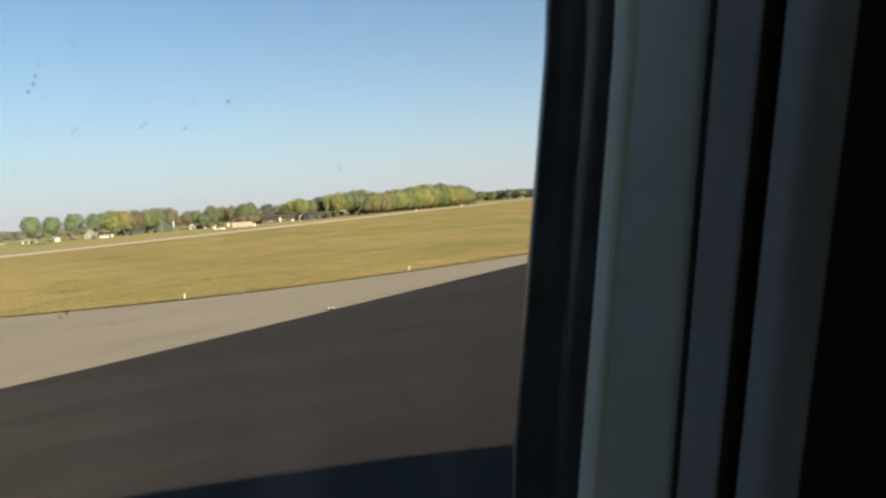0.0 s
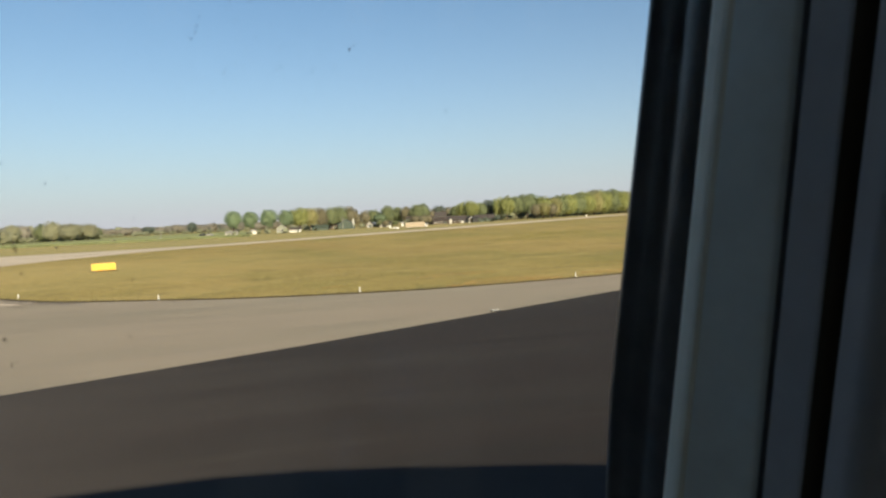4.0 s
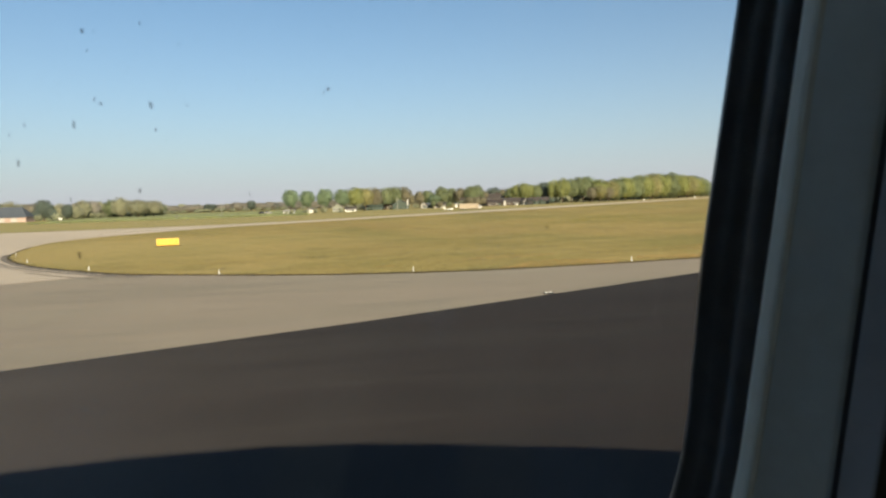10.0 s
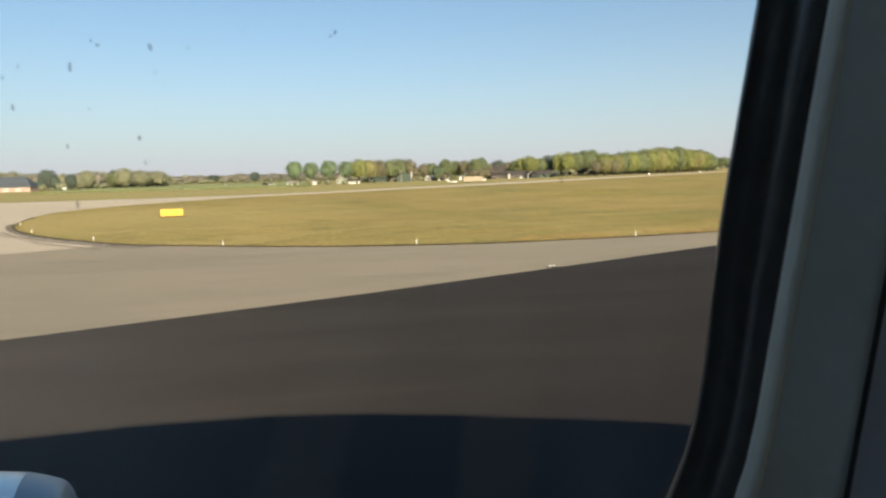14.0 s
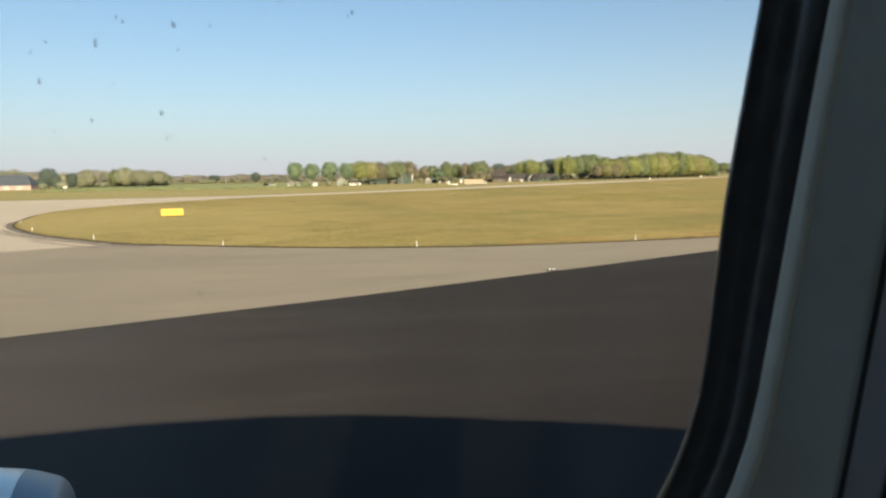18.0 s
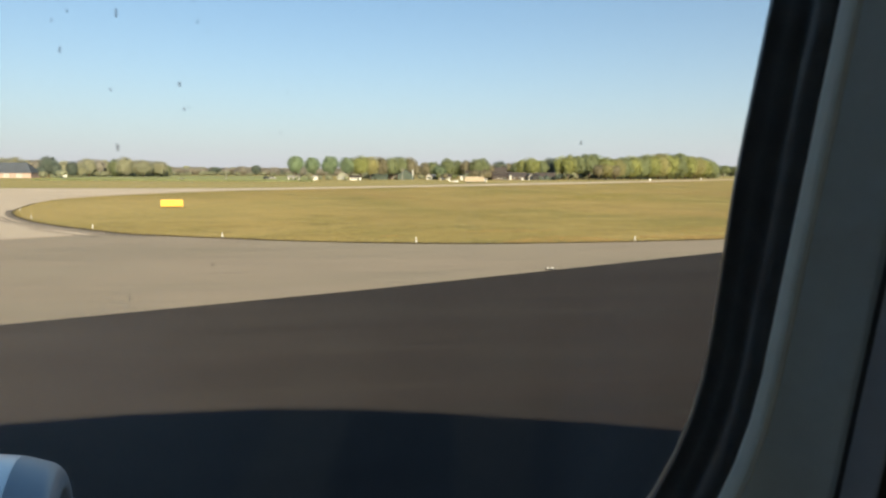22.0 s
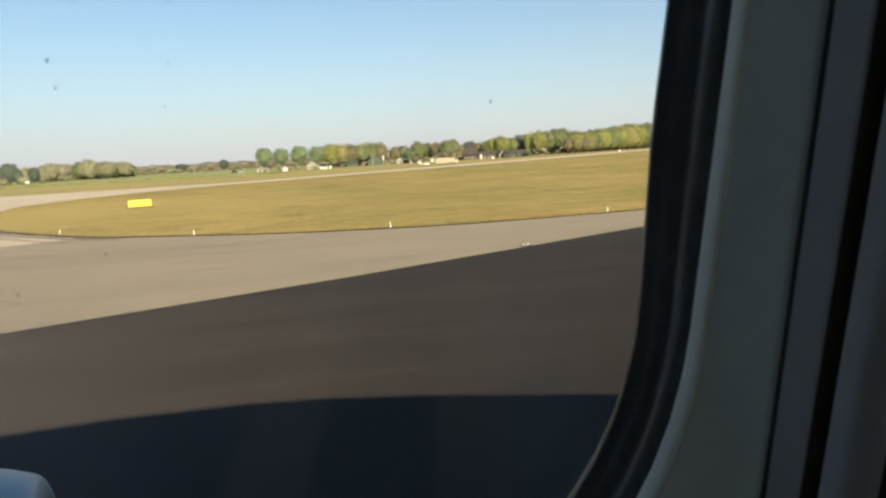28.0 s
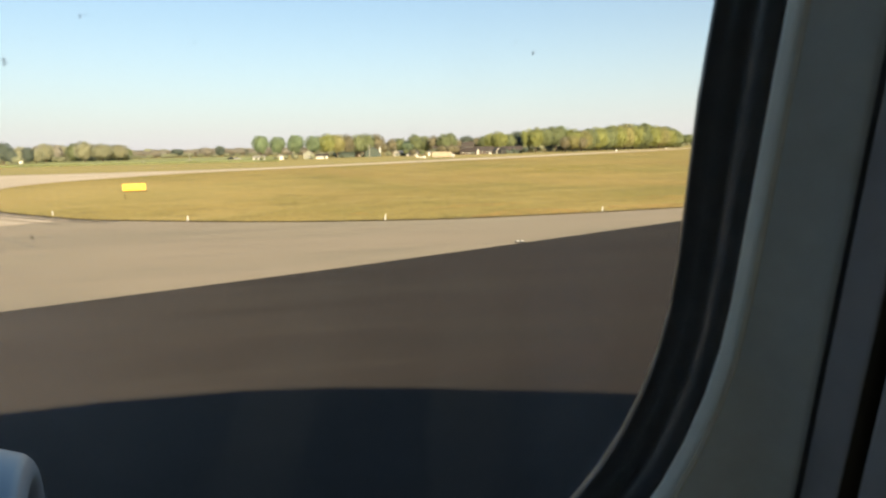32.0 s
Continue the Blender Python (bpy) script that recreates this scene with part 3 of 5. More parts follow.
tagged(fresh, "greener grass patch in the dry meadow", "grass", kind="stuff")

# ---- aircraft: window frame of reference ----
TILT = radians(9.78)
PANE = Vector((0, 0.22, 4.2))
UP = Vector((0, -math.sin(TILT), math.cos(TILT)))
IN = Vector((0, -math.cos(TILT), -math.sin(TILT)))


def wall_point(u, v, w):
    """u forward along the cabin, v up the wall, w inboard from the inner pane."""
    return PANE + Vector((u, 0, 0)) + UP * v + IN * w


def outline(right, w, start=-0.06, a=0.10, b=0.125, top=0.115, lean_up=0.0, lean_down=0.0, mid=-0.003):
    """A window outline with rounded corners; the sides may lean outward above and inward below the middle."""
    pts = []
    half = right - mid

    def corner(cu, cv, a0):
        for k in range(13):
            t = radians(a0 + 90 * k / 12)
            pts.append((cu + a * math.cos(t), cv + b * math.sin(t)))

    corner(half - a, start, -90)
    for k in range(1, 10):
        pts.append((half, start + (top - start) * k / 10))
    corner(half - a, top, 0)
    corner(-half + a, top, 90)
    for k in range(1, 10):
        pts.append((-half, top + (start - top) * k / 10))
    corner(-half + a, start, 180)
    out = []
    for u, v in pts:
        lean = (lean_up if v > 0 else lean_down) * v
        out.append(wall_point(mid + u * (1 + lean / half), v, w))
    return out


def straight(right, w, grow=0.0):
    return outline(right, w, start=-0.19 - grow, a=0.03, b=0.03, top=0.2 + grow)


LEAN = dict(lean_up=0.035, lean_down=0.035, start=-0.0585)

# window_1: the moulded frame with its seal, rim, shade tracks and panes


def blend(a, b, n):
    """Rings that pass from one outline to another."""
    return [[p.lerp(q, k / n) for p, q in zip(a, b)] for k in range(n + 1)]


window = part("window_1", loft_bm(blend(outline(0.1398, 0.0371, **LEAN), straight(0.1495, 0.0512), 10) + [straight(0.1499, 0.0516), straight(0.1506, 0.0518), straight(0.1516, 0.0518)]), M_FRAME, smooth=True)
tagged(window, "aircraft cabin window in a grey plastic surround", "window", kind="structure")
k1 = dict(lean_up=0.06, lean_down=0.0, start=-0.0532)
MIDDLE = dict(lean_up=0.05, lean_down=0.015, start=-0.0555)
part("rubber_seal", loft_bm([outline(0.190, -0.034, a=0.15, b=0.18, **k1), outline(0.1755, -0.022, a=0.14, b=0.165, **k1), outline(0.1312, 0.0061, **k1),
                             outline(0.1295, 0.0091, **k1), outline(0.1292, 0.0103, **k1), outline(0.1295, 0.0115, **k1), outline(0.1304, 0.0122, **k1),
                             outline(0.1322, 0.0158, **k1), outline(0.1340, 0.0198, **MIDDLE), outline(0.1350, 0.0205, **MIDDLE),
                             outline(0.1355, 0.0236, lean_up=0.04, lean_down=0.025, start=-0.0575), outline(0.1376, 0.0288, **LEAN), outline(0.1388, 0.0299, **LEAN),
                             outline(0.1400, 0.0295, **LEAN)]), M_SEAL, window, "black rubber window seal", smooth=True)
part("rim", loft_bm([outline(0.1402, 0.0294, **LEAN), outline(0.1384, 0.0300, **LEAN), outline(0.1381, 0.0306, **LEAN), outline(0.1382, 0.0312, **LEAN),
                     outline(0.1386, 0.0335, **LEAN), outline(0.1390, 0.0352, **LEAN), outline(0.1393, 0.0356, **LEAN)]),
     M_RIM, window, "pale grey plastic rim round the pane", smooth=True)
part("rim_seam", loft_bm([outline(0.1394, 0.0355, **LEAN), outline(0.1392, 0.0358, **LEAN), outline(0.1397, 0.0371, **LEAN), outline(0.1400, 0.0373, **LEAN)]),
     M_SEAM, window, "thin ochre seam between rim and surround")
part("frame_gap", loft_bm([straight(0.1515, 0.0518), straight(0.158, 0.0519), straight(0.158, 0.0542)]), M_GAP, window, "gap beside the shade rail, coloured dark for groove shadow")
part("shade_track", loft_bm([straight(0.1524, 0.0540), straight(0.1513, 0.0542), straight(0.1509, 0.0549), straight(0.1534, 0.0636), straight(0.1539, 0.0642)]),
     M_TRACK, window, "blue-grey outer rail of the window shade")
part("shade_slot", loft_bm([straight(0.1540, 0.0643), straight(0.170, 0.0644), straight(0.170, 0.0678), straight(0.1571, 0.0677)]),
     M_SLOT, window, "slot in which the shade slides, blackened for recess shadow")
part("inner_track", loft_bm([straight(0.1571, 0.0675), straight(0.1565, 0.0680), straight(0.1567, 0.0688), straight(0.1570, 0.0700)]
                            + [straight(0.1650 - 0.0079 * math.cos(radians(a)), 0.0708 + 0.0075 * math.sin(radians(a)), 0.003 * a / 90) for a in range(10, 91, 10)]),
     M_TRACK, window, "blue-grey inner rail rounding into the wall", smooth=True)


def pane_bm(right, w, thick, **k):
    bm = bmesh.new()
    a = [bm.verts.new(p) for p in outline(right, w, **k1, **k)]
    b = [bm.verts.new(p) for p in outline(right, w - thick, **k1, **k)]
    bm.faces.new(a)
    bm.faces.new(list(reversed(b)))
    for i in range(len(a)):
        bm.faces.new((a[i], b[i], b[(i + 1) % len(a)], a[(i + 1) % len(a)]))
    return bm


inner = part("inner_pane", pane_bm(0.137, 0.0, 0.002), M_GLASS, window, "clear inner pane with dried dirt specks")
outer = part("outer_pane", pane_bm(0.186, -0.024, 0.008, a=0.15, b=0.18), M_GLASS_OUT, window, "clear outer pane")
inner.visible_shadow = False
outer.visible_shadow = False

# dirt on the inner pane
SPECKS = [(-0.0520, 0.0525, 0.6), (-0.0506, 0.0512, 1), (-0.0370, 0.0508, 1.1), (-0.0714, 0.0456, 0.6), (-0.0757, 0.0430, 0.5), (-0.0583, 0.0455, 1),
          (-0.0364, 0.0439, 0.5), (-0.0337, 0.0410, 0.35), (-0.0746, 0.0349, 0.9), (-0.0548, 0.0343, 0.5), (-0.0426, 0.0260, 1.05), (-0.0620, 0.0241, 0.65),
          (-0.0726, 0.0214, 0.4), (-0.0419, 0.0190, 0.6), (-0.0404, 0.0195, 0.4), (-0.0417, 0.0160, 0.3), (-0.0616, 0.0077, 1), (-0.0116, 0.0244, 0.5),
          (-0.0142, 0.0127, 0.5), (-0.0030, 0.0127, 0.35), (-0.0177, 0.0120, 0.3), (-0.0627, -0.0401, 0.65), (-0.0367, -0.0294, 0.6), (0.0813, 0.0105, 0.9),
          (0.0133, 0.0547, 1.1), (0.0118, 0.0536, 0.6), (-0.0271, 0.0505, 0.6), (-0.0104, 0.0404, 0.3), (-0.0692, 0.0150, 0.3)]
SPECKS += [(0.0123, 0.1056, 0.47), (0.0337, 0.0971, 0.59), (0.0535, 0.1027, 0.47), (0.0431, 0.0968, 0.32), (0.0794, 0.0846, 0.72), (0.0758, 0.0132, 0.47),
          (0.0353, 0.1027, 0.32), (0.0195, 0.0964, 0.28), (0.0065, 0.0869, 0.4), (0.0129, 0.1072, 0.4), (0.0483, 0.0952, 0.28), (0.0819, 0.0919, 0.28),
          (0.0011, 0.0961, 0.4), (0.0112, 0.1039, 0.55), (0.0205, 0.1142, 0.4), (0.0326, 0.0961, 0.64), (0.0421, 0.0957, 0.47), (0.0443, 0.1015, 0.4),
          (0.0522, 0.1017, 0.59), (0.0480, 0.0969, 0.36), (0.0338, 0.1019, 0.32), (0.0380, 0.0841, 0.4), (0.0397, 0.0877, 0.32), (0.0461, 0.0943, 0.32),
          (0.0385, 0.0998, 0.32), (0.0244, 0.0993, 0.32), (0.0188, 0.0954, 0.36), (0.0156, 0.0906, 0.32), (0.0214, 0.0938, 0.28), (0.0134, 0.0922, 0.28),
          (0.0208, 0.1116, 0.32)]
SPECKS += [(-0.0530, 0.0707, 0.9), (-0.0532, 0.0713, 0.5), (-0.0524, 0.0657, 0.6), (-0.0377, 0.0731, 0.6), (-0.0278, 0.0675, 0.55), (-0.0073, 0.0574, 0.4),
           (-0.0119, 0.0550, 0.45), (-0.0613, 0.0569, 0.5), (-0.0094, 0.0407, 0.4), (-0.0425, 0.0599, 0.35), (-0.0501, 0.0710, 0.35), (-0.0227, 0.0689, 0.35), (0.0222, 0.0505, 0.35)]
rng = random.Random(21)
for _ in range(22):
    SPECKS.append((rng.gauss(-0.055, 0.03), rng.uniform(0.0, 0.085), rng.uniform(0.15, 0.3)))
for _ in range(16):
    SPECKS.append((rng.uniform(-0.09, 0.11), rng.uniform(-0.12, 0.08), rng.uniform(0.12, 0.28)))
for _ in range(70):
    SPECKS.append((rng.gauss(0.025, 0.021), rng.gauss(0.100, 0.014), rng.uniform(0.16, 0.34)))
bm = bmesh.new()
for u, v, r in SPECKS:
    n = 7
    tall = rng.uniform(1.5, 2.8)
    ring = []
    for k in range(n):
        t = 2 * math.pi * k / n
        q = r * 0.00056 * rng.uniform(0.5, 1.2)
        ring.append(bm.verts.new(wall_point(u + q * math.cos(t), v + q * tall * math.sin(t), -0.0022)))
    tip = bm.verts.new(wall_point(u, v, -0.0027))
    for k in range(n):
        bm.faces.new((ring[k], ring[(k + 1) % n], tip))
tagged(part("dirt_specks", bm, M_SPECK, window, "small dried dirt specks on the pane"), kind="stuff")

bm = bmesh.new()
for u, v, long, wide, lean in ((-0.0647, -0.0409, 0.0042, 0.0007, -22), (-0.0702, -0.0429, 0.0012, 0.0008, 30), (0.0136, -0.133, 0.0007, 0.0006, 0),
                               (0.042, -0.106, 0.0004, 0.0004, 0), (0.0436, -0.088, 0.0004, 0.0004, 0), (0.1058, -0.1143, 0.0004, 0.0006, 0)):
    ca, sa = math.cos(radians(lean)), math.sin(radians(lean))
    ring = []
    for k in range(12):
        t = 2 * math.pi * k / 12
        p, q = long * math.cos(t) * rng.uniform(0.85, 1.1), wide * math.sin(t) * rng.uniform(0.7, 1.2)
        ring.append(bm.verts.new(wall_point(u + p * ca - q * sa, v + p * sa + q * ca, 0.0005)))
    tip = bm.verts.new(wall_point(u, v, 0.0007))
    for k in range(12):
        bm.faces.new((ring[k], ring[(k + 1) % 12], tip))
tagged(part("smears", bm, M_SMUDGE, window, "faint pale smears and flecks on the pane"), kind="stuff")

# ---- fuselage ----
AXIS_Y, AXIS_Z = -1.694, 3.870
ANGLES = sorted(set([radians(9.78 - 7), radians(9.78), radians(9.78 + 7)] + [radians(a) for a in range(24, 360, 8)]))


def section(x, r, drop=0.0):
    return [(x, AXIS_Y + r * math.cos(t), AXIS_Z - drop + r * math.sin(t)) for t in ANGLES]


OPPOSITE = min(range(len(ANGLES)), key=lambda k: abs(ANGLES[k] - radians(168)))
BAYS = [-0.62 - 0.53 * k for k in range(18)]
FORE = [0.41, 0.94, 1.47]


def shell_bm(stations, hole=True):
    bm = bmesh.new()
    rows_ = [[bm.verts.new(p) for p in section(*s)] for s in stations]
    n = len(ANGLES)
    for i in range(len(rows_) - 1):
        gap = hole and abs(stations[i][0] + 0.21) < 1e-6
        for k in range(n):
            if gap and k in (0, 1):
                continue
            if k in (0, 1, OPPOSITE, OPPOSITE + 1) and any(abs(stations[i][0] - x) < 1e-6 for x in BAYS + FORE):
                continue
            bm.faces.new((rows_[i][k], rows_[i][(k + 1) % n], rows_[i + 1][(k + 1) % n], rows_[i + 1][k]))
    bm.faces.new(rows_[0])
    bm.faces.new(rows_[-1])
    return bm


plane = empty("aircraft", pose(0, 0, 0))
tagged(plane, "white airliner standing on the taxiway with an engine under its wing", "aircraft")
SIDE = [(x + dx, 1.98, min(0.11, 0.05 * max(0.0, -0.6 - x))) for x in reversed(BAYS) for dx in (0, 0.24)]
FORE_SIDE = [(x + dx, 1.98, 0) for x in FORE for dx in (0, 0.24)]
STATIONS = [(-22, 1.2, -0.5), (-19, 1.7, -0.2), (-16, 1.98, 0.11), (-12, 1.98, 0.11), *SIDE, (-0.21, 1.98, 0), (0.205, 1.98, 0), *FORE_SIDE, (1.8, 1.98, 0), (3.3, 1.935, 0.05),
            (4.6, 1.86, 0.12), (5.7, 1.77, 0.19), (7.1, 1.66, 0.27), (8.9, 1.47, 0.40), (10.2, 1.2, 0.5), (11.2, 0.82, 0.56), (11.8, 0.4, 0.62), (12.0, 0.05, 0.64)]
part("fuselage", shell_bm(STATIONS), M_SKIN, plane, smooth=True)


def plate_bm(hole_ring, w_edge, size):
    """A wall plate from the window's outline out to a rectangle."""
    rim_ = []
    for p in hole_ring:
        d = p - wall_point(-0.003, 0.02, 0)
        u, v = d.x, d.dot(UP)
        s = size / max(abs(u), abs(v))
        rim_.append(wall_point(-0.003 + u * s, 0.02 + v * s, w_edge))
    return loft_bm([hole_ring, rim_])


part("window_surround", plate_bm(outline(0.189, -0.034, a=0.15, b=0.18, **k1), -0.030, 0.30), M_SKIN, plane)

# inner lining of the cabin
IN_ST = [(-11.9, 1.855), *[(x, 1.855) for x, r, d in SIDE], (-0.21, 1.855), (0.205, 1.855), *[(x, 1.855) for x, r, d in FORE_SIDE], (1.8, 1.855)]
lining = part("wall_cabin", shell_bm(IN_ST), M_LINING)
tagged(lining, "curved grey cabin wall lining in deep shade", "wall", kind="structure")
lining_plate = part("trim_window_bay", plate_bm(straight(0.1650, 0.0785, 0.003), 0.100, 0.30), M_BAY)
tagged(lining_plate, "wall panel round the cabin window, blackened for cabin shade", "trim", kind="structure")
cabin_floor = part("floor", box_bm(-11.8, 1.75, AXIS_Y - 1.6, AXIS_Y + 1.6, 2.95, 2.99), M_CARPET)
tagged(cabin_floor, "dark blue carpeted cabin floor", "floor", kind="structure")

# wing, pylon and engine
wing_rings = []
for y, x_le, chord, z, thick in ((0.0, -4.8, 6.6, 2.35, 0.85), (4.0, -6.9, 4.7, 2.75, 0.6), (9.0, -9.5, 3.2, 3.2, 0.35), (14.5, -12.4, 1.6, 3.7, 0.16)):
    ring = []
    for k in range(20):
        t = 2 * math.pi * k / 20
        cx = (1 - math.cos(t)) / 2
        zt = thick * 0.5 * math.sin(t) * (1.25 - 0.9 * cx)
        ring.append((x_le - chord * cx, y, z + zt))
    wing_rings.append(ring)
wing_bm = loft_bm(wing_rings)
wing_bm.verts.ensure_lookup_table()
wing_bm.faces.new(wing_bm.verts[-20:])
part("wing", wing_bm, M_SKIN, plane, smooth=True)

EX, EY, EZ = -1.607, 3.786, 1.512
LIP_R, LIP_LONG, LIP_HIGH, SEAM_X = 0.91, 0.106, 0.142, -0.226
engine = part("engine_cowl", revolve_bm([(SEAM_X, 1.096)] + [(SEAM_X - 0.002 - q, 1.1005 + 0.19 * q - 0.065 * q * q) for q in (0, 0.2, 0.5, 0.9, 1.4, 1.9)]
                                        + [(-2.8, 1.07), (-3.5, 0.90), (-3.9, 0.74), (-3.92, 0.70), (-3.7, 0.68), (-3.0, 0.70)], 72),
              M_COWL, plane, "pale blue engine cowl", smooth=True)
engine.matrix_basis = pose(EX, EY, EZ, 0, 3.0, 15.2)
inlet = part("engine_inlet", revolve_bm([(SEAM_X, 1.1), (-0.18, 1.086), (-0.13, 1.0675)]
                                        + [(-LIP_LONG * (1 - math.cos(radians(t))), LIP_R + LIP_HIGH * math.sin(radians(t))) for t in (70, 58, 45)], 72), M_INLET, engine,
             "grey-blue inlet cowl ring", smooth=True)
part("inlet_lip", revolve_bm([(-LIP_LONG * (1 - math.cos(radians(t))), LIP_R + 0.001 + LIP_HIGH * math.sin(radians(t))) for t in (45, 33, 22, 11, 0)]
                             + [(-0.008, 0.893), (-0.03, 0.874), (-0.07, 0.858), (-0.12, 0.845)], 72), M_LIP, engine,
     "grey lip of the engine intake", smooth=True)
part("intake_duct", revolve_bm([(-0.118, 0.846), (-0.5, 0.84), (-0.95, 0.85), (-0.96, 0.22), (-0.7, 0.15), (-0.5, 0.01)], 64), M_DUCT, engine,
     "dark intake duct with spinner", smooth=True)
fan = revolve_bm([(-0.93, 0.74), (-0.94, 0.2)], 48)
part("fan", fan, M_DARK, engine, "dark fan face")
part("pylon", loft_bm([[(-3.3, EY - 0.14, 2.45), (-3.3, EY + 0.14, 2.45), (-7.4, EY + 0.16, 2.4), (-7.4, EY - 0.16, 2.4)],
                       [(-4.8, EY - 0.1, 2.9), (-4.8, EY + 0.1, 2.9), (-7.4, EY + 0.14, 2.85), (-7.4, EY - 0.14, 2.85)]]), M_SKIN, plane)


def gear(x, y, r, top):
    leg = part("landing_gear", tube_bm((x, y, r), (x, y, top), 0.11, 0.13, 12), M_METAL, plane, "steel landing gear leg")
    for dy in (-0.3, 0.3):
        part("wheel", tube_bm((x, y + dy - 0.14, r + 0.034), (x, y + dy + 0.14, r + 0.034), r, r, 28), M_TYRE, leg, "black tyre")


gear(-6.9, 1.6, 0.56, 2.5)
gear(-6.9, -5.0, 0.56, 2.5)
gear(7.4, AXIS_Y, 0.38, 2.4)


# ---- airfield things ----
def taxi_sign(m):
    ob = empty("taxiway_sign", m)
    tagged(ob, "yellow box-shaped taxiway sign standing in the grass", "sign")
    part("panel", box_bm(-1.36, 1.36, -0.12, 0.12, 0.10, 0.86, 0.05), M_SIGN, ob)
    part("end_cap", box_bm(-1.46, -1.362, -0.14, 0.14, 0.08, 0.88, 0.03), M_SIGN_PALE, ob, "pale yellow end cap")
    part("end_cap", box_bm(1.362, 1.46, -0.14, 0.14, 0.08, 0.88, 0.03), M_SIGN_PALE, ob, "pale yellow end cap")
    part("top_rail", box_bm(-1.36, 1.36, -0.14, 0.14, 0.862, 0.90, 0.012), M_SIGN_PALE, ob, "pale yellow top rail")
    for x in (-0.9, -0.45, 0.0, 0.45, 0.9):
        part("seam", box_bm(x - 0.02, x + 0.02, -0.135, -0.121, 0.14, 0.84), M_SIGN_PALE, ob, "thin pale seam between panels")
    for x in (-1.1, 0.0, 1.1):
        part("leg", tube_bm((x, 0, 0), (x, 0, 0.11), 0.05, 0.05, 10), M_METAL, ob, "short steel leg")
    # soil-dark slab wider than the panel draws the shadow at the sign's foot
    part("base", box_bm(-1.75, 1.75, -0.35, 0.35, -0.05, 0.035, 0.01), M_SOIL, ob, "base slab coloured dark for the sign's shadow")
    return ob


taxi_sign(pose(-19.85, 81.6, 0.06, 0, 0, 14) @ Matrix.Diagonal((0.83, 1, 1, 1)))


def marker_post(m):
    ob = empty("edge_marker", m)
    tagged(ob, "small white taxiway edge marker post on the grass edge", "marker post", "taxiway edge markers")
    part("stake", tube_bm((0, 0, 0), (0, 0, 0.25), 0.034, 0.031, 12), M_WHITE, ob)
    part("cap", tube_bm((0, 0, 0.251), (0, 0, 0.28), 0.038, 0.03, 12), M_WHITE, ob, "rounded white cap")
    part("foot", tube_bm((0, 0, -0.04), (0, 0, 0.03), 0.10, 0.09, 12), M_METAL, ob, "grey foot")
    return ob


post = marker_post(pose(4.05, 40.4, 0.06))
for x, y in ((17.75, 40.3), (-7.85, 44.5), (-18.3, 52.4), (-27.2, 63.6), (-33.2, 75.2), (31.4, 43.2)):
    copy_thing(post, pose(x, y, 0.06, 0, 0, x * 7))
for a, d in ((-0.37, 205), (-0.223, 215)):
    x, y = spot(a, d)
    far = copy_thing(post, pose(x, y, 0.05) @ Matrix.Scale(0.9, 4))
    far["label"] = "white runway edge marker beside the taxiway"


def far_marker(m):
    ob = empty("edge_board", m)
    tagged(ob, "small white edge board on a short post beyond the taxiway", "marker board", "far edge boards")
    part("panel", box_bm(-0.5, 0.5, -0.06, 0.06, 0.25, 1.0, 0.03), M_WHITE, ob)
    for x in (-0.3, 0.3):
        part("leg", tube_bm((x, 0, -0.05), (x, 0, 0.26), 0.04, 0.04, 8), M_METAL, ob)
    return ob


edge_board = far_marker(pose(*spot(0.3016, 405), 0.0, 0, 0, -8))
copy_thing(edge_board, pose(*spot(0.376, 500), 0.0, 0, 0, -8) @ Matrix.Scale(1.15, 4))

inset = empty("inset_light", pose(8.75, 28.6, 0.034, 0, 0, 10))
tagged(inset, "low inset taxiway light with two white lenses at the asphalt edge", "ground light")
part("base", tube_bm((0, 0, -0.02), (0, 0, 0.022), 0.24, 0.22, 20), M_DARK, inset, "dark ring base")
for x in (-0.1, 0.1):
    part("lens", box_bm(x - 0.06, x + 0.06, -0.05, 0.05, 0.023, 0.062, 0.012), M_WHITE, inset, "white lens block")

board = empty("marker_board", pose(*spot(-0.5518, 370), 0))
tagged(board, "small white marker board on two posts", "board")
part("panel", box_bm(-1.0, 1.0, -0.05, 0.05, 0.7, 1.8, 0.02), M_WHITE, board)
for x in (-0.7, 0.7):
    part("leg", tube_bm((x, 0, 0), (x, 0, 0.7), 0.05, 0.05, 8), M_METAL, board)


def wheel_on(parent, x, y, r, wide=0.25):
    w = part("wheel", tube_bm((x, y - wide / 2, r), (x, y + wide / 2, r), r, r, 20), M_TYRE, parent)
    part("rim", tube_bm((x, y - wide / 2 - 0.01, r), (x, y - wide / 2 + 0.01, r), r * 0.55, r * 0.55, 14), M_METAL, w)


